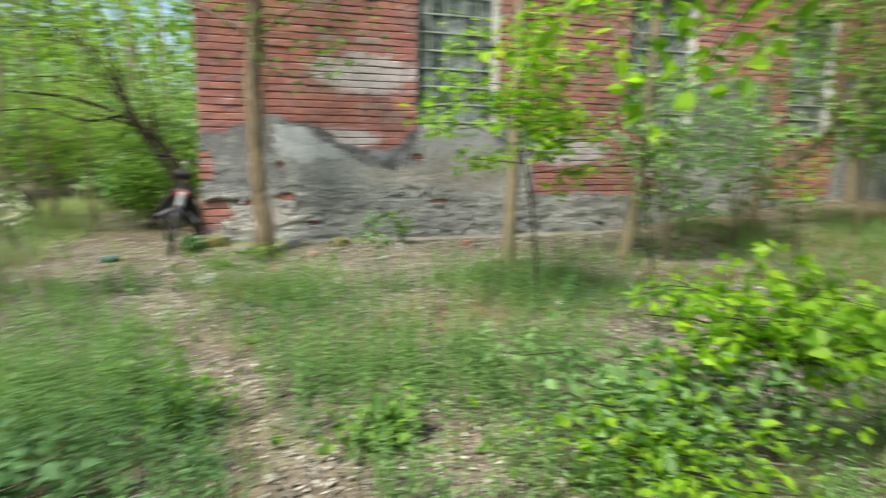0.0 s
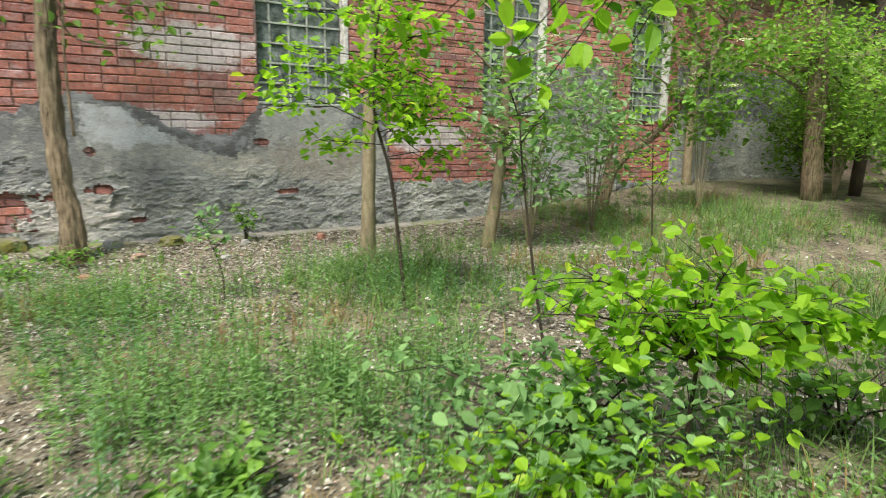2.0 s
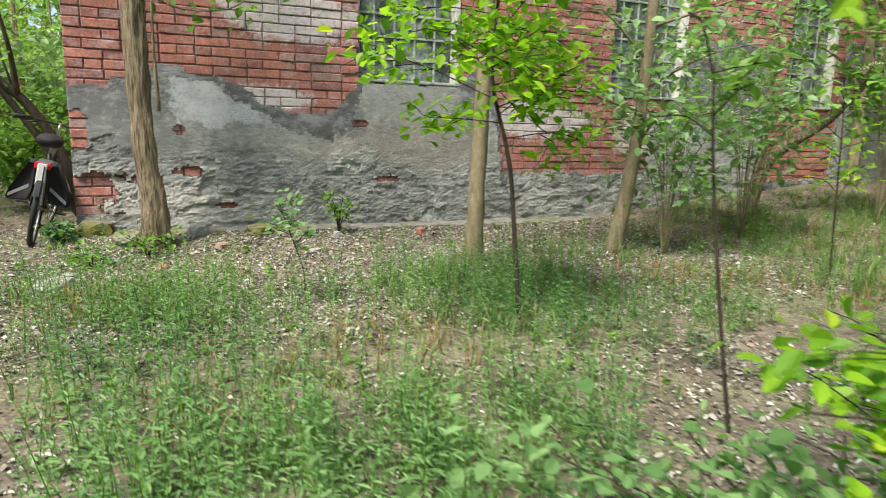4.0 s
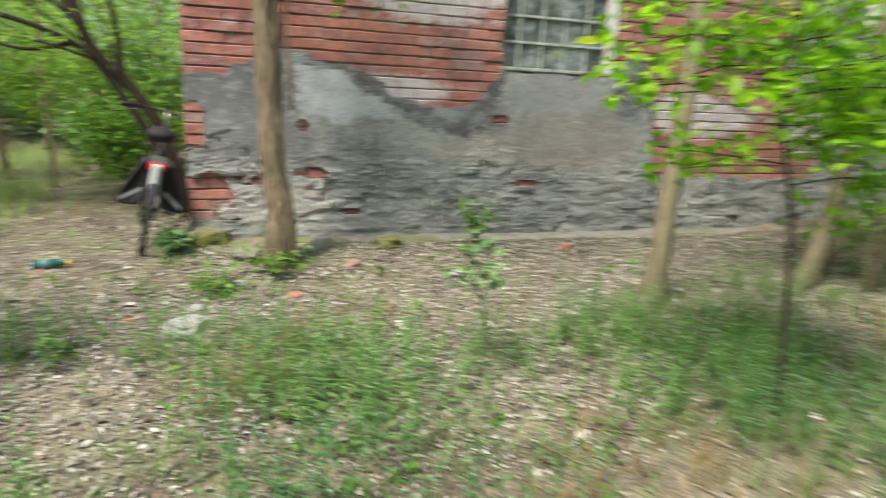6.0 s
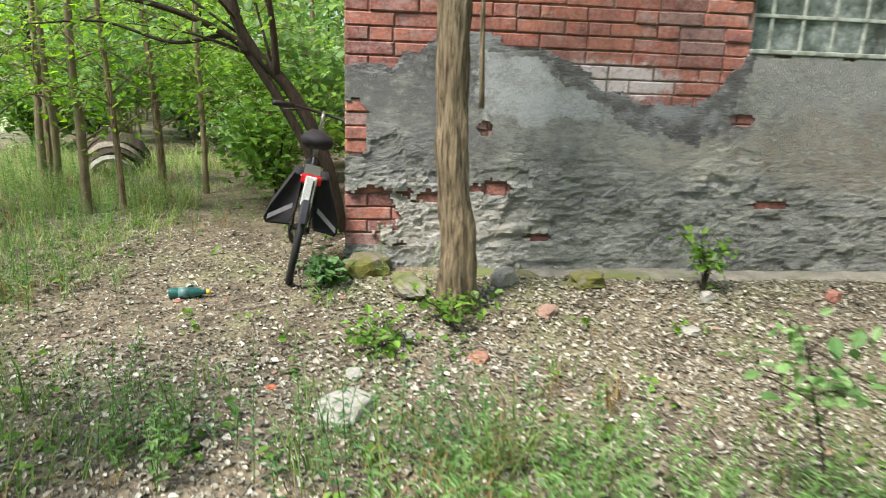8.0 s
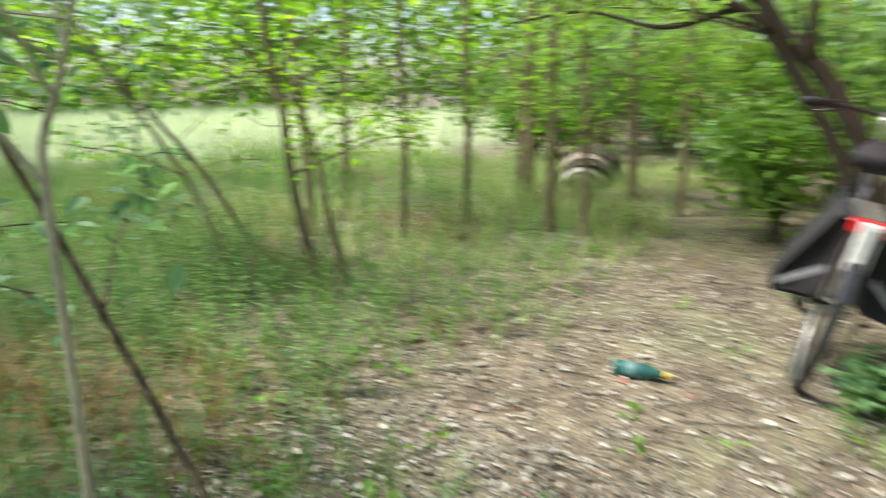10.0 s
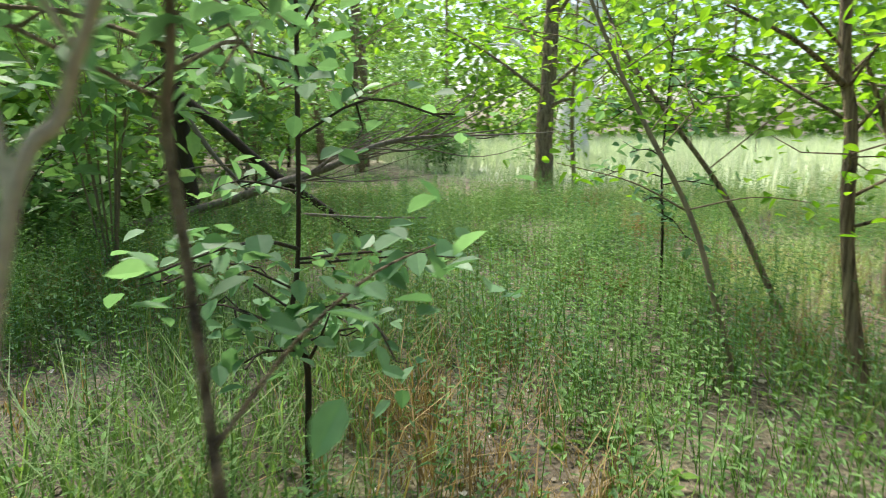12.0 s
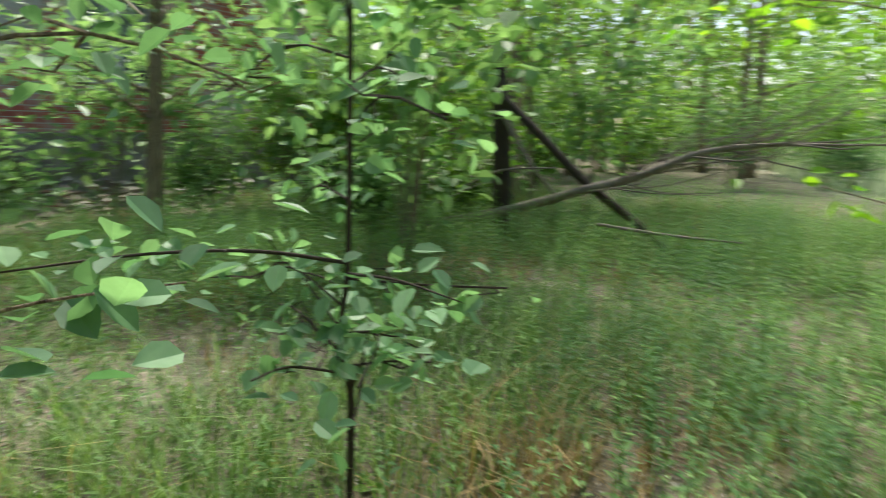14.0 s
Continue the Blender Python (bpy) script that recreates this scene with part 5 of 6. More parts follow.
def build_herbs():
    x, y = scatter(11500, (-12, 9, -9, 6), lambda a, b: 0.85 * green_weight(a, b))
    x2, y2 = scatter(14000, (-10, -1.7, -7.5, 4), lambda a, b: (0.42 + 1.5 * patchy(a, b, 0.5, 12.0)) * np.where(b > 0.2, 0.3, 1.0) * np.where(a > -3.1, 0.5, 1.0))
    x3, y3 = scatter(3000, (-1.8, 4.5, -5.6, -2.0), lambda a, b: 0.25 + 1.6 * patchy(a, b, 0.9, 14.0))
    x4, y4 = scatter(1300, (-1.1, 1.7, -6.4, -4.2), lambda a, b: 0.6 + 1.2 * patchy(a, b, 1.2, 17.0))
    x, y = np.concatenate([x, x2, x3, x4]), np.concatenate([y, y2, y3, y4])
    clear = off_trail(x, y) > 0.2
    x, y = x[clear], y[clear]
    stems, pos, axis, size = [], [], [], []
    for px, py in zip(x, y):
        z, h = float(gz(px, py)), rng.uniform(0.16, 0.5) * (1.35 if px < -3 else 1.0)
        dx, dy = rng.normal() * 0.06, rng.normal() * 0.06
        stems.append(tube([(px, py, z - 0.02), (px + dx * 0.4, py + dy * 0.4, z + h * 0.5), (px + dx, py + dy, z + h)], (0.0025, 0.0012), 3, 1))
        k = int(8 + h * 24)
        for j in range(k):
            u = 0.15 + 0.85 * j / k
            ang = j * 2.4
            pos.append((px + dx * u * u, py + dy * u * u, z + h * u))
            axis.append((math.cos(ang), math.sin(ang), 0.55))
            size.append(rng.uniform(0.032, 0.066) * (1.15 - 0.5 * u) * (0.95 if px < -4 else 0.85))
    v, f = join(stems)
    tagged(raw("herb_stems", v, f, LEAF_MID), "thin green herb stems in the clearing", "weeds", kind="stuff")
    size = np.array(size)
    pos, axis = np.array(pos), np.array(axis)
    # Wavy patches, wider to the west, where darker leaves stand for canopy shade.
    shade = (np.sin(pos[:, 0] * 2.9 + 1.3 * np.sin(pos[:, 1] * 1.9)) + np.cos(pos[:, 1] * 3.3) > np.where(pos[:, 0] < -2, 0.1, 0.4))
    for pick, mat, label in ((shade, LEAF_DARK, "dark green narrow leaves of wild weeds, deepened for canopy shade"), (~shade, HERB, "fresh green narrow leaves of wild weeds")):
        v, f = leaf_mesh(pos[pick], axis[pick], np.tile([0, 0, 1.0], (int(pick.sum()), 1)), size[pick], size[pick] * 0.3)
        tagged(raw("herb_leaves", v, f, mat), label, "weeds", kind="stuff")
    # broad seedlings close to the ground
    x, y = scatter(5500, (-9, 9, -8.5, 4), lambda a, b: 0.12 + 0.35 * green_weight(a, b) - 0.9 * ((b > -0.25) & (a > -0.1)))
    per = 5
    n = len(x) * per
    c = np.stack([x, y, gz(x, y) + 0.03], -1)
    pos = np.repeat(c, per, 0) + rng.normal(size=(n, 3)) * np.array([0.03, 0.03, 0.02])
    ln = rng.uniform(0.025, 0.06, n)
    v, f = leaf_mesh(pos, rand_dirs(n, 0.15), unit(rng.normal(size=(n, 3)) * 0.3 + np.array([0, 0, 1.0])), ln, ln * 0.75, ROUND)
    tagged(raw("seedlings", v, f, LEAF_MID), "small bright broad-leaved seedlings on the ground", "weeds", kind="stuff")


build_herbs()


def build_litter():
    def weight(x, y):
        strip = (x > -2.5) & (y > -3.2) & (y < 3)
        bare = np.where((x < -0.05) & (x > -2.2) & (y > -1.0), 0.4, 1.0)
        return bare * np.where((y > -0.2) & (x > 0), 0, np.where(strip, 1.0, 0.6 + 0.6 * patchy(x, y, 0.6, 8.0)))
    x1, y1 = scatter(105000, (-8, 8.5, -8.6, 4), weight)
    x2, y2 = scatter(95000, (-2.2, 6, -3.6, 1.5), weight)
    x3, y3 = scatter(55000, (-2.5, 4.0, -8.6, -4.0), lambda a, b: np.clip(1.1 - weight(a, b), 0.3, 1))
    x, y = np.concatenate([x1, x2, x3]), np.concatenate([y1, y2, y3])
    n = len(x)
    pos = np.stack([x, y, gz(x, y) + rng.uniform(0.004, 0.018, n)], -1)
    ln = rng.gamma(5.0, 0.0043, n)
    v, f = leaf_mesh(pos, rand_dirs(n, 0.0) * np.array([1, 1, 0.5]), unit(rng.normal(size=(n, 3)) * 0.35 + np.array([0, 0, 1.0])), ln, ln * rng.uniform(0.3, 0.75, n), PLAIN, 0.4, 0.3)
    tagged(raw("leaf_litter", v, f, LITTER), "pale dry fallen leaves covering the soil", "leaf litter", kind="stuff")
    sticks = []
    for k in range(330):
        px, py = rng.uniform(-4, 6.5), rng.uniform(-8, 1.0)
        if px > -0.1 and py > -0.25:
            continue
        a, ln = rng.uniform(0, math.pi), rng.uniform(0.08, 0.45)
        z = float(gz(px, py)) + 0.012
        q = (px + math.cos(a) * ln, min(py + math.sin(a) * ln, -0.24 if px > -0.5 else 9))
        sticks.append(tube([(px, py, z), ((px + q[0]) / 2, (py + q[1]) / 2, z + 0.012), (*q, float(gz(*q)) + 0.01)], (0.006, 0.003), 4, 2))
    v, f = join(sticks)
    tagged(raw("fallen_twigs", v, f, GREY_BARK), "thin dead twigs lying in the litter", "twigs", kind="stuff")


build_litter()


# ---- stones and rubbish ----
def stone(name, x, y, size, label, mat, turn=0.0, seed=0.0, sink=0.25, category="stone", rough=0.28):
    bm = bmesh.new()
    bmesh.ops.create_icosphere(bm, subdivisions=3, radius=0.5)
    for v in bm.verts:
        d = v.co.normalized()
        k = 1 + rough * noise.noise(d * 1.8 + Vector((seed, 0, 0))) + 0.08 * noise.noise(d * 6 + Vector((0, seed, 0)))
        q = Vector([math.copysign(abs(c) ** 0.75, c) for c in d]) * 0.5 * k
        v.co = Vector((q.x * size[0], q.y * size[1], q.z * size[2]))
    ob = part(name, bm, mat)
    ob.matrix_basis = pose(x, y, float(gz(x, y)) + size[2] * (0.5 - sink), 0, 0, turn)
    return tagged(ob, label, category)


stone("stone", 0.37, -1.0, (0.15, 0.11, 0.05), "pale angular stone lying in dry leaves", STONE, 20, 1.0)
stone("stone", 0.10, -1.80, (0.26, 0.2, 0.09), "pale grey slab fragment among weeds", STONE, 60, 2.0)
stone("stone", 0.12, -1.45, (0.13, 0.08, 0.03), "flat pale stone chip on litter", STONE, 100, 3.0)
stone("rock", 0.15, -0.10, (0.30, 0.22, 0.17), "mossy brown rock at the building's corner", MOSSY, 10, 4.0)
stone("rock", 0.42, -0.36, (0.42, 0.2, 0.10), "flat brown stone slab beside the trunk", CONCRETE, 100, 5.0)
stone("rock", 1.62, -0.30, (0.26, 0.17, 0.13), "moss-covered stone at the wall foot", MOSSY, 0, 6.0)
stone("stone", 1.05, -0.30, (0.20, 0.12, 0.14), "pale broken plaster lump by the wall", STONE, 40, 7.0)
stone("stone", 1.25, -0.72, (0.2, 0.1, 0.06), "reddish stone in the litter", rough_mat("red_rubble", [(0.3, (0.22, 0.13, 0.10)), (0.7, (0.34, 0.23, 0.18))], 12.0), 60, 8.0)
stone("stone", 0.75, -1.25, (0.12, 0.1, 0.05), "small brick fragment in the litter", rough_mat("brick_rubble", [(0.3, (0.25, 0.11, 0.08)), (0.7, (0.36, 0.19, 0.14))], 12.0), 60, 9.0)
stone("stone", -0.25, -1.55, (0.05, 0.04, 0.02), "small orange brick chip in litter", rough_mat("orange_rubble", [(0.3, (0.45, 0.12, 0.06)), (0.7, (0.6, 0.2, 0.1))], 12.0), 0, 11.0)
stone("stone", 2.05, -0.95, (0.12, 0.1, 0.05), "grey stone in leaf litter", STONE, 10, 12.0)
stone("stone", 3.25, -0.52, (0.12, 0.09, 0.10), "small red brick lump on the litter", rough_mat("dull_brick_rubble", [(0.3, (0.28, 0.12, 0.09)), (0.7, (0.40, 0.2, 0.15))], 12.0), 30, 13.0)
stone("stone", 2.35, -0.55, (0.1, 0.07, 0.09), "grey cement lump by the wall", STONE, 30, 14.0)


def build_rubble():
    pieces = []
    for k in range(420):
        if k < 240:
            x, y = rng.uniform(-2.0, 7), rng.uniform(-1.3, -0.26)
            if x < -0.2:
                y = rng.uniform(-1.0, 2.2)
        else:
            x, y = rng.uniform(-8.8, -5.6), rng.uniform(-11.8, -9.6)
        s = rng.uniform(0.012, 0.036) * (4.0 if k >= 240 else 1)
        p = rng.normal(size=(6, 3)) * 0.12 + np.array([(1, 0, 0), (-1, 0, 0), (0, 1, 0), (0, -1, 0), (0, 0, 1), (0, 0, -1)])
        a = rng.uniform(0, 6)
        rot = np.array([[math.cos(a), -math.sin(a), 0], [math.sin(a), math.cos(a), 0], [0, 0, 1]])
        v = (p * np.array([s, s * 0.7, s * 0.45])) @ rot.T + np.array([x, y, float(gz(x, y)) + s * 0.2 + (0.35 * rng.random() if k >= 240 else 0)])
        f = [(0, 2, 4), (2, 1, 4), (1, 3, 4), (3, 0, 4), (2, 0, 5), (1, 2, 5), (3, 1, 5), (0, 3, 5)]
        pieces.append((v, f))
    v, f = join(pieces)
    m, nt, b = material("mixed_rubble")
    rnd = nt.nodes.new("ShaderNodeNewGeometry").outputs["Random Per Island"]
    col = ramp(nt, rnd, [(0.0, (0.16, 0.12, 0.09)), (0.35, (0.27, 0.24, 0.20)), (0.7, (0.40, 0.375, 0.33)), (0.9, (0.30, 0.17, 0.13)), (1.0, (0.3, 0.13, 0.09))])
    nt.links.new(mix(nt, 0.6, col, ramp(nt, grain(nt, place(nt), 40.0), [(0.3, (0.6, 0.6, 0.6)), (0.7, (1.2, 1.2, 1.2))]), "MULTIPLY"), b.inputs["Base Color"])
    b.inputs["Roughness"].default_value = 0.9
    tagged(raw("rubble", v, f, m), "broken plaster, stone and brick crumbs", "rubble", kind="stuff")


build_rubble()


def lathe(profile, sides=20):
    verts = [(r * math.cos(2 * math.pi * k / sides), r * math.sin(2 * math.pi * k / sides), z) for r, z in profile for k in range(sides)]
    faces = [(i * sides + k, i * sides + (k + 1) % sides, (i + 1) * sides + (k + 1) % sides, (i + 1) * sides + k) for i in range(len(profile) - 1) for k in range(sides)]
    faces += [tuple(range(sides))[::-1], tuple(range((len(profile) - 1) * sides, len(profile) * sides))]
    return verts, faces


def build_bottle():
    t = thing("bottle", (-1.08, -0.25, float(gz(-1.0, -0.28)) + 0.038), "dark teal bottle lying on the ground", "bottle")
    t.matrix_basis = pose(-1.10, -0.27, float(gz(-1.0, -0.28)) + 0.038, 0, 90, 8)
    v, f = lathe([(0.02, 0.0), (0.034, 0.004), (0.035, 0.02), (0.035, 0.15), (0.030, 0.175), (0.016, 0.20), (0.014, 0.235)])
    raw("body", v, f, BOTTLE, t, smooth=True)
    v, f = lathe([(0.0165, 0.228), (0.0165, 0.25), (0.012, 0.252)])
    raw("cap", v, f, plain("yellow_cap", (0.6, 0.42, 0.03), 0.5), t, "yellow plastic cap", smooth=True)
    v, f = lathe([(0.0357, 0.06), (0.0357, 0.12)])
    raw("band", v, f, plain("pale_band", (0.10, 0.22, 0.22), 0.5), t, smooth=True)


build_bottle()


def arch(radius, width, thick, sides=28, span=math.pi):
    verts, faces = [], []
    for k in range(sides + 1):
        a = span * k / sides
        q = 1 + 0.03 * noise.noise(Vector((k * 0.7, radius * 5, 0)))
        for r, y in ((radius * q, -width / 2), (radius * q, width / 2), ((radius - thick) * q, width / 2), ((radius - thick) * q, -width / 2)):
            verts.append((math.cos(a) * r, y, math.sin(a) * r))
    for k in range(sides):
        for j in range(4):
            faces.append((k * 4 + j, k * 4 + (j + 1) % 4, (k + 1) * 4 + (j + 1) % 4, (k + 1) * 4 + j))
    faces += [(3, 2, 1, 0), tuple(sides * 4 + j for j in range(4))]
    return verts, faces


def build_heap():
    t = thing("heap_of_arched_sheets", (-3.6, 5.35, float(gz(-3.6, 5.35)) + 0.02), "heap of weathered arched sheets, pale and brown, in grass", "scrap heap", rz=12)
    for k, (r, y, z, m) in enumerate(((0.45, 0.25, 0.08, DARK_BARK), (0.43, 0.07, 0.05, DARK_BARK), (0.40, -0.10, 0.02, GREY_BARK), (0.35, -0.26, 0.0, DARK_BARK), (0.27, -0.40, 0.0, STONE))):
        v, f = arch(r, 0.2, 0.05)
        ob = raw("arched_sheet", v, f, m, t)
        ob.matrix_basis = pose(0.03 * (k % 2), y, z, 18, 0, 4 * k)


build_heap()


# ---- bicycle ----
def ring(radius, r, seg=48, sides=8, squash=1.0):
    verts, faces = [], []
    for i in range(seg):
        a = 2 * math.pi * i / seg
        for k in range(sides):
            b = 2 * math.pi * k / sides
            q = radius + r * math.cos(b)
            verts.append((r * squash * math.sin(b), q * math.cos(a), q * math.sin(a)))
    for i in range(seg):
        for k in range(sides):
            i2, k2 = (i + 1) % seg, (k + 1) % sides
            faces.append((i * sides + k, i2 * sides + k, i2 * sides + k2, i * sides + k2))
    return verts, faces


def rod(name, pts, r, mat, parent, label="", sides=8, n=4):
    v, f = tube(pts, r if isinstance(r, tuple) else (r, r), sides, n)
    return raw(name, v, f, mat, parent, label, True)


def bicycle():
    bike = thing("bicycle", (-0.40, -0.02, float(gz(-0.4, 0)) + 0.0), "black touring bicycle with panniers leaning at the corner", "bicycle")
    bike.matrix_basis = pose(-0.40, 0.06, float(gz(-0.41, 0.02)) + 0.002, 0, 13, 5) @ Matrix.Scale(1.08, 4)
    for name, y, turn in (("rear_wheel", 0.0, 0), ("front_wheel", 1.07, -12)):
        v, f = ring(0.312, 0.011, squash=1.0)
        wheel = raw(name, v, f, STEEL, bike, "steel rim with black tyre", True)
        wheel.matrix_basis = pose(0, y, 0.345, 0, 0, turn)
        v, f = ring(0.327, 0.021, squash=1.0)
        raw("tyre", v, f, RUBBER, wheel, "black rubber tyre", True)
        v, f = tube([(-0.05, 0, 0), (0.05, 0, 0)], (0.02, 0.02), 10, 1)
        raw("hub", v, f, STEEL, wheel, smooth=True)
        for k in range(20):
            a = 2 * math.pi * k / 20
            v, f = tube([(0.03 * (-1) ** k, 0, 0), (0, 0.31 * math.cos(a), 0.31 * math.sin(a))], (0.0012, 0.0012), 3, 1)
            raw("spoke", v, f, STEEL, wheel)
        v, f = [], []
        for i in range(15):
            a = radians(20 + 9.5 * i) if y == 0 else radians(40 + 9 * i)
            for s, dr in ((-0.028, 0.362), (-0.016, 0.374), (0.016, 0.374), (0.028, 0.362)):
                v.append((s, -math.cos(a) * dr, math.sin(a) * dr))
        for i in range(14):
            for j in range(3):
                f.append((i * 4 + j, (i + 1) * 4 + j, (i + 1) * 4 + j + 1, i * 4 + j + 1))
        raw("mudguard", v, f, PAINT, wheel, "dark mudguard")
    bb, seat, head, low = (0, 0.45, 0.29), (0, 0.27, 0.80), (0, 0.86, 0.84), (0, 0.91, 0.68)
    rod("down_tube", [bb, low], 0.018, PAINT, bike, n=1)
    rod("seat_tube", [bb, seat], 0.016, PAINT, bike, n=1)
    rod("top_tube", [(0, 0.30, 0.72), head], 0.015, PAINT, bike, n=1)
    rod("head_tube", [low, (0, 0.84, 0.90)], 0.02, PAINT, bike, n=1)
    for s in (-1, 1):
        rod("chain_stay", [bb, (0.055 * s, 0.2, 0.32), (0.055 * s, 0, 0.345)], 0.009, PAINT, bike)
        rod("seat_stay", [(0, 0.29, 0.76), (0.05 * s, 0.15, 0.55), (0.055 * s, 0, 0.345)], 0.008, PAINT, bike)
        rod("fork_blade", [low, (0.055 * s, 0.98, 0.50), (0.055 * s, 1.07, 0.345)], (0.013, 0.008), PAINT, bike)
        rod("rack_strut", [(0.06 * s, 0.0, 0.37), (0.06 * s, -0.08, 0.72)], 0.005, STEEL, bike, n=1)
        rod("rack_rail", [(0.06 * s, -0.20, 0.725), (0.06 * s, 0.25, 0.735)], 0.005, STEEL, bike, n=1)
        rod("crank", [(0.07 * s, 0.45, 0.29), (0.09 * s, 0.45 + 0.16 * s, 0.29 - 0.05 * s)], 0.008, STEEL, bike, n=1)
        bm = bmesh.new()
        box(bm, (-0.045, -0.03, -0.01), (0.045, 0.03, 0.01), 0.004)
        p = part("pedal", bm, RUBBER, bike)
        p.matrix_basis = pose(0.145 * s, 0.45 + 0.16 * s, 0.29 - 0.05 * s)
    v, f = ring(0.09, 0.004, 32, 6)
    raw("chainring", v, f, STEEL, bike, smooth=True).matrix_basis = pose(0.06, 0.45, 0.29)
    rod("seat_post", [seat, (0, 0.245, 0.90)], 0.012, STEEL, bike, n=1)
    bm = bmesh.new()
    bmesh.ops.create_uvsphere(bm, u_segments=20, v_segments=12, radius=1)
    for v in bm.verts:
        taper = 0.55 + 0.45 * max(0, min(1, (0.6 - v.co.y) / 1.2))
        v.co = Vector((v.co.x * 0.125 * taper, v.co.y * 0.15, v.co.z * 0.062 + 0.02 * noise.noise(v.co * 3)))
    sad = part("saddle", bm, BLACK, bike, "black padded saddle cover", True)
    sad.matrix_basis = pose(-0.01, 0.22, 0.915)
    rod("stem", [(0, 0.84, 0.90), (0, 0.82, 1.03), (0, 0.87, 1.07)], 0.013, STEEL, bike)
    bar = rod("handlebar", [(-0.34, 0.62, 1.06), (-0.22, 0.74, 1.07), (-0.02, 0.87, 1.06), (0.16, 0.84, 1.05), (0.26, 0.80, 1.03)], 0.011, PAINT, bike)
    for s in (-1, 1):
        rod("grip", [(-0.22, 0.74, 1.07), (-0.35, 0.61, 1.06)] if s < 0 else [(0.15, 0.845, 1.05), (0.27, 0.795, 1.03)], 0.02, RUBBER, bar, n=1)
        rod("brake_lever", [(s * 0.18, 0.82, 1.05), (s * 0.29, 0.80, 1.02)], 0.006, PAINT, bar, n=1)
        rod("brake_cable", [(s * 0.18, 0.82, 1.06), (s * 0.12, 1.0, 1.12), (s * 0.03, 0.98, 0.95), (0, 0.95, 0.75)], 0.003, RUBBER, bar)
        # flared cloth pannier: narrow at the rack, wide at the bottom
        bm = bmesh.new()
        outline = ((0.05, 0.735), (0.10, 0.74), (0.205, 0.50), (0.225, 0.42), (0.21, 0.395), (0.075, 0.41), (0.05, 0.5))
        rings = []
        for y, q in ((-0.185, 0.9), (-0.20, 0.97), (-0.10, 1.04), (0.05, 1.04), (0.17, 0.97), (0.165, 0.9)):
            rings.append([bm.verts.new((s * (0.13 + (px - 0.13) * q) + 0.006 * noise.noise(Vector((px * 20, y * 20, pz * 20))), y, 0.57 + (pz - 0.57) * q)) for px, pz in outline])
        for a, b in zip(rings, rings[1:]):
            for k in range(7):
                bm.faces.new((a[k], a[(k + 1) % 7], b[(k + 1) % 7], b[k]))
        bm.faces.new(rings[0])
        bm.faces.new(rings[-1][::-1])
        bmesh.ops.recalc_face_normals(bm, faces=bm.faces)
        bag = part("pannier", bm, BLACK, bike, "sagging black cloth pannier bag", True)
        bm = bmesh.new()
        q = [bm.verts.new(c) for c in ((s * 0.075, -0.207, 0.555), (s * 0.075, -0.207, 0.525), (s * 0.205, -0.207, 0.425), (s * 0.205, -0.207, 0.455))]
        g = bm.faces.new(q)
        ext = bmesh.ops.extrude_face_region(bm, geom=[g])
        bmesh.ops.translate(bm, verts=[e for e in ext["geom"] if isinstance(e, bmesh.types.BMVert)], vec=(0, -0.004, 0))
        bmesh.ops.recalc_face_normals(bm, faces=bm.faces)
        part("reflective_strip", bm, GREYTAPE, bag, "grey reflective strip")
    bm = bmesh.new()
    box(bm, (-0.06, -0.25, 0.690), (0.06, -0.205, 0.745), 0.012)
    part("tail_light", bm, RED, bike, "wide red tail light")
    bm = bmesh.new()
    box(bm, (-0.033, -0.372, 0.50), (0.033, -0.352, 0.68), 0.008)
    plate = part("mudguard_plate", bm, WHITE, bike, "dull white mudguard end plate")
    plate.matrix_basis = pose(0, 0.10, 0.06, 0, 0, 0)
    bm = bmesh.new()
    box(bm, (0.012, -0.378, 0.52), (0.022, -0.37, 0.66), 0.002)
    part("strap", bm, RUBBER, plate)
    bm = bmesh.new()
    box(bm, (-0.05, -0.19, 0.738), (0.05, 0.22, 0.748), 0.004)
    part("rack_plate", bm, STEEL, bike)


bicycle()


# ---- bricks of the south wall, nearest ones singly ----
def brick_mesh(length, seed):
    bm = bmesh.new()
    box(bm, (0, 0, 0), (length, 0.05, 0.080))
    for v in bm.verts:
        v.co += Vector((noise.noise(v.co * 31 + Vector((seed, 0, 0))), 0.6 * noise.noise(v.co * 27 + Vector((0, seed, 0))), noise.noise(v.co * 29 + Vector((0, 0, seed))))) * 0.006
    edges = [e for e in bm.edges if all(v.co.y < 0.02 for v in e.verts)]
    bmesh.ops.bevel(bm, geom=edges, offset=0.007, segments=1, affect="EDGES")
    me = bpy.data.meshes.new("brick")
    bm.to_mesh(me)
    bm.free()
    return me


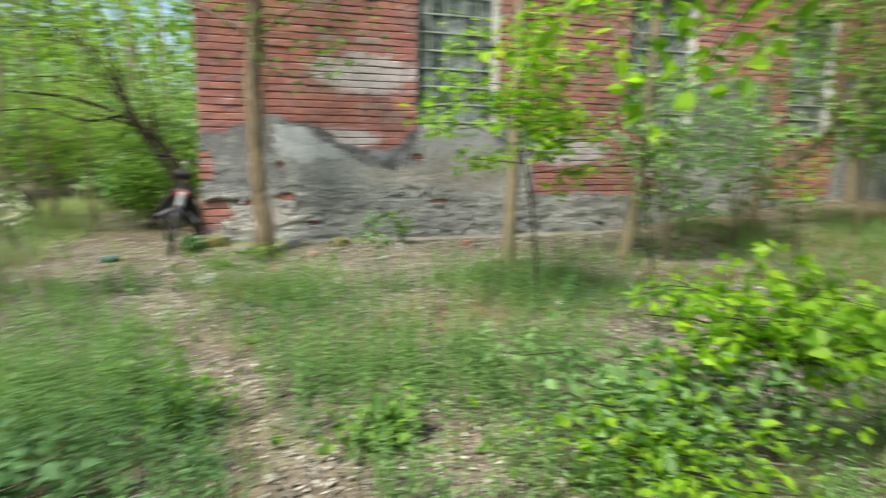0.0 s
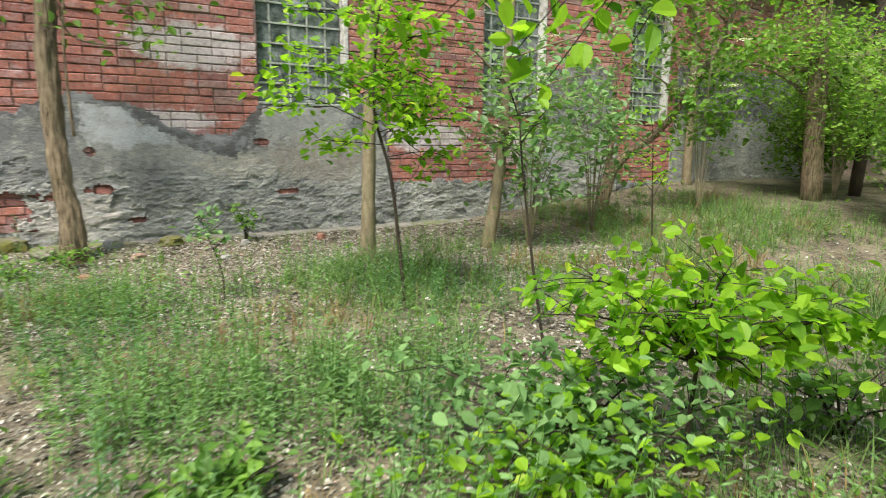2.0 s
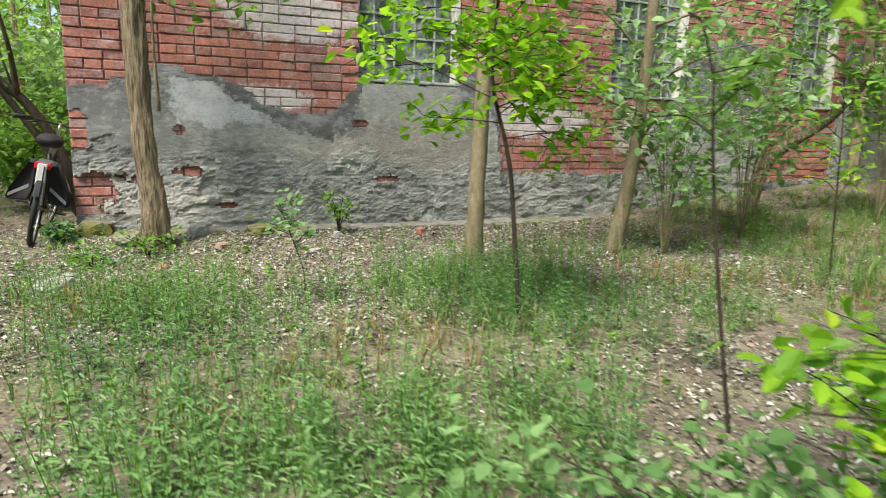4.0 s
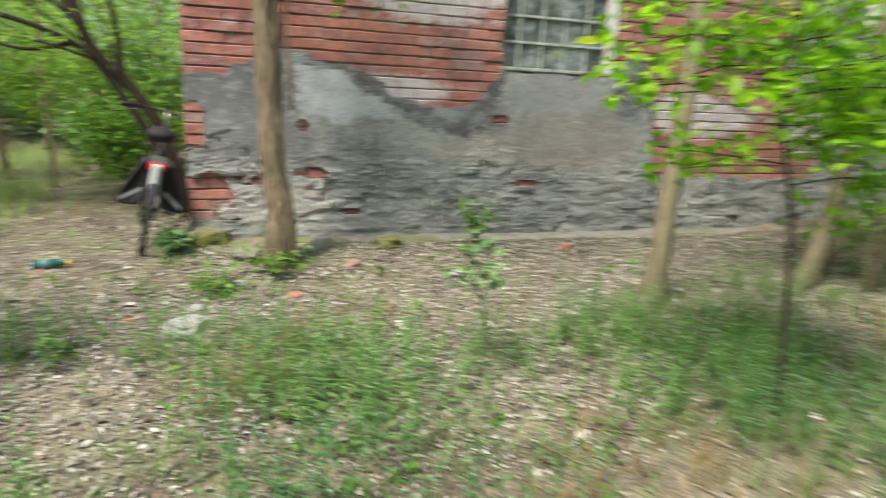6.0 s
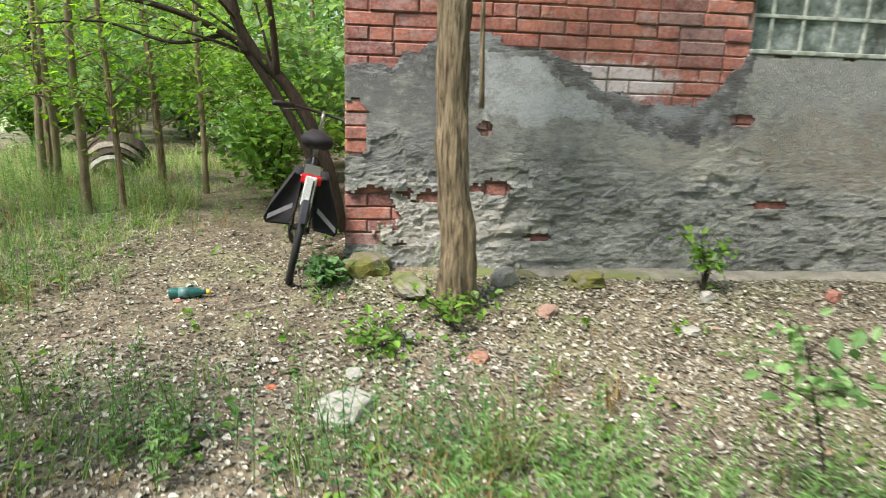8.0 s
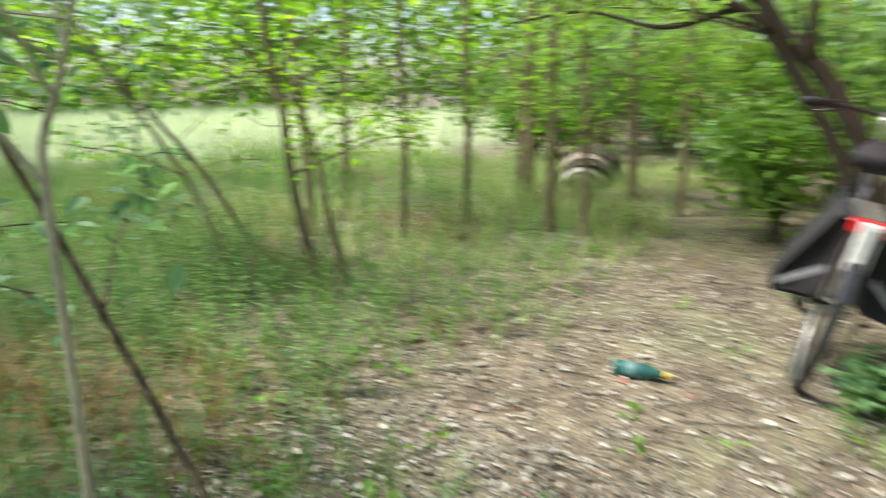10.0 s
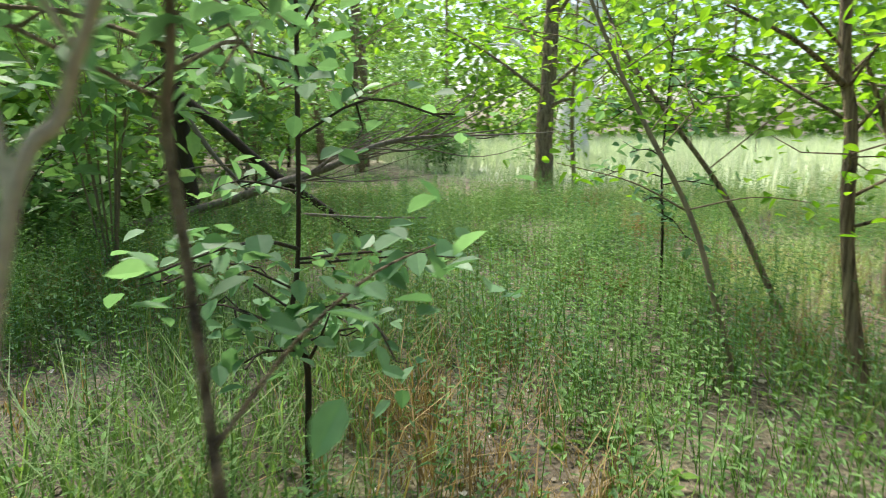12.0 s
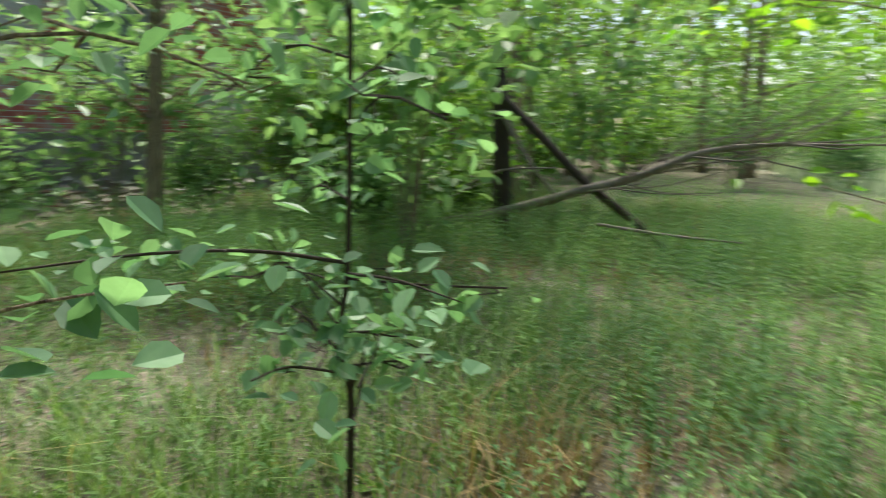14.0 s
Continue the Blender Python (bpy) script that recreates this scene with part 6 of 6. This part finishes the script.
def lay_bricks():
    kinds = {w: [brick_mesh(w, 3.1 * k + w) for k in range(6)] for w in (0.308, 0.145)}
    for group in kinds.values():
        for me in group:
            me.materials.append(BRICK_ONE)
    single, joined = 0, []
    rows = int((TOP - 0.1) / COURSE)
    laid = []
    for j in range(rows):
        z = 0.02 + j * COURSE
        x = 0.0
        while x < 14.2:
            if j % 2 == 0 and x < 0.01:
                w = 0.145
            else:
                w = 0.145 if rng.random() < 0.22 else 0.308
            end = min(x + w, 14.3)
            clear = True
            for a, b, sill in OPENINGS:
                if end > a - 0.005 and x < b + 0.005 and sill - 0.06 < z < HEAD:
                    clear = False
                    if x < a - 0.08:
                        laid.append((x, z, a - 0.012 - x, "cut"))
                    x = b + 0.006
                    end = x
                    break
            if clear:
                hid = all(plastered(min(max(q, 0.01), 14.3), p) for q in (x + 0.01, x + w / 2, x + w - 0.01) for p in (z + 0.005, z + 0.07))
                if not hid and z < 4.3:
                    laid.append((x, z, w, ""))
            x = end + 0.010
    laid.sort(key=lambda q: (q[0] > 3.95 or q[1] > 2.75, q[1]))
    for x, z, w, cut in laid:
        y = rng.normal() * 0.0045 - 0.001
        if single < 300 and not cut and x < 3.95 and z < 2.85:
            ob = new("brick", kinds[w][int(rng.integers(6))])
            ob.parent = WALL
            ob.matrix_basis = pose(x, y, z, 0, rng.normal() * 0.5, rng.normal() * 0.3)
            single += 1
        else:
            e = rng.normal(size=(8, 3)) * 0.0025
            b = 0.006
            v = np.array([(x + b, y, z + b), (x + w - b, y, z + b), (x + w - b, y, z + 0.080 - b), (x + b, y, z + 0.080 - b),
                          (x, y + b, z), (x + w, y + b, z), (x + w, y + b, z + 0.080), (x, y + b, z + 0.080)]) + e
            back = np.array([(x, 0.03, z), (x + w, 0.03, z), (x + w, 0.03, z + 0.080), (x, 0.03, z + 0.080)])
            f = [(0, 1, 2, 3)] + [(4 + k, 4 + (k + 1) % 4, (k + 1) % 4, k) for k in range(4)] + [(8 + k, 8 + (k + 1) % 4, 4 + (k + 1) % 4, 4 + k) for k in range(4)]
            joined.append((np.concatenate([v, back]), f))
    v, f = join(joined)
    raw("bricks", v, f, BRICK_MANY, WALL, "weathered red bricks with lime stains", kind="stuff")


lay_bricks()
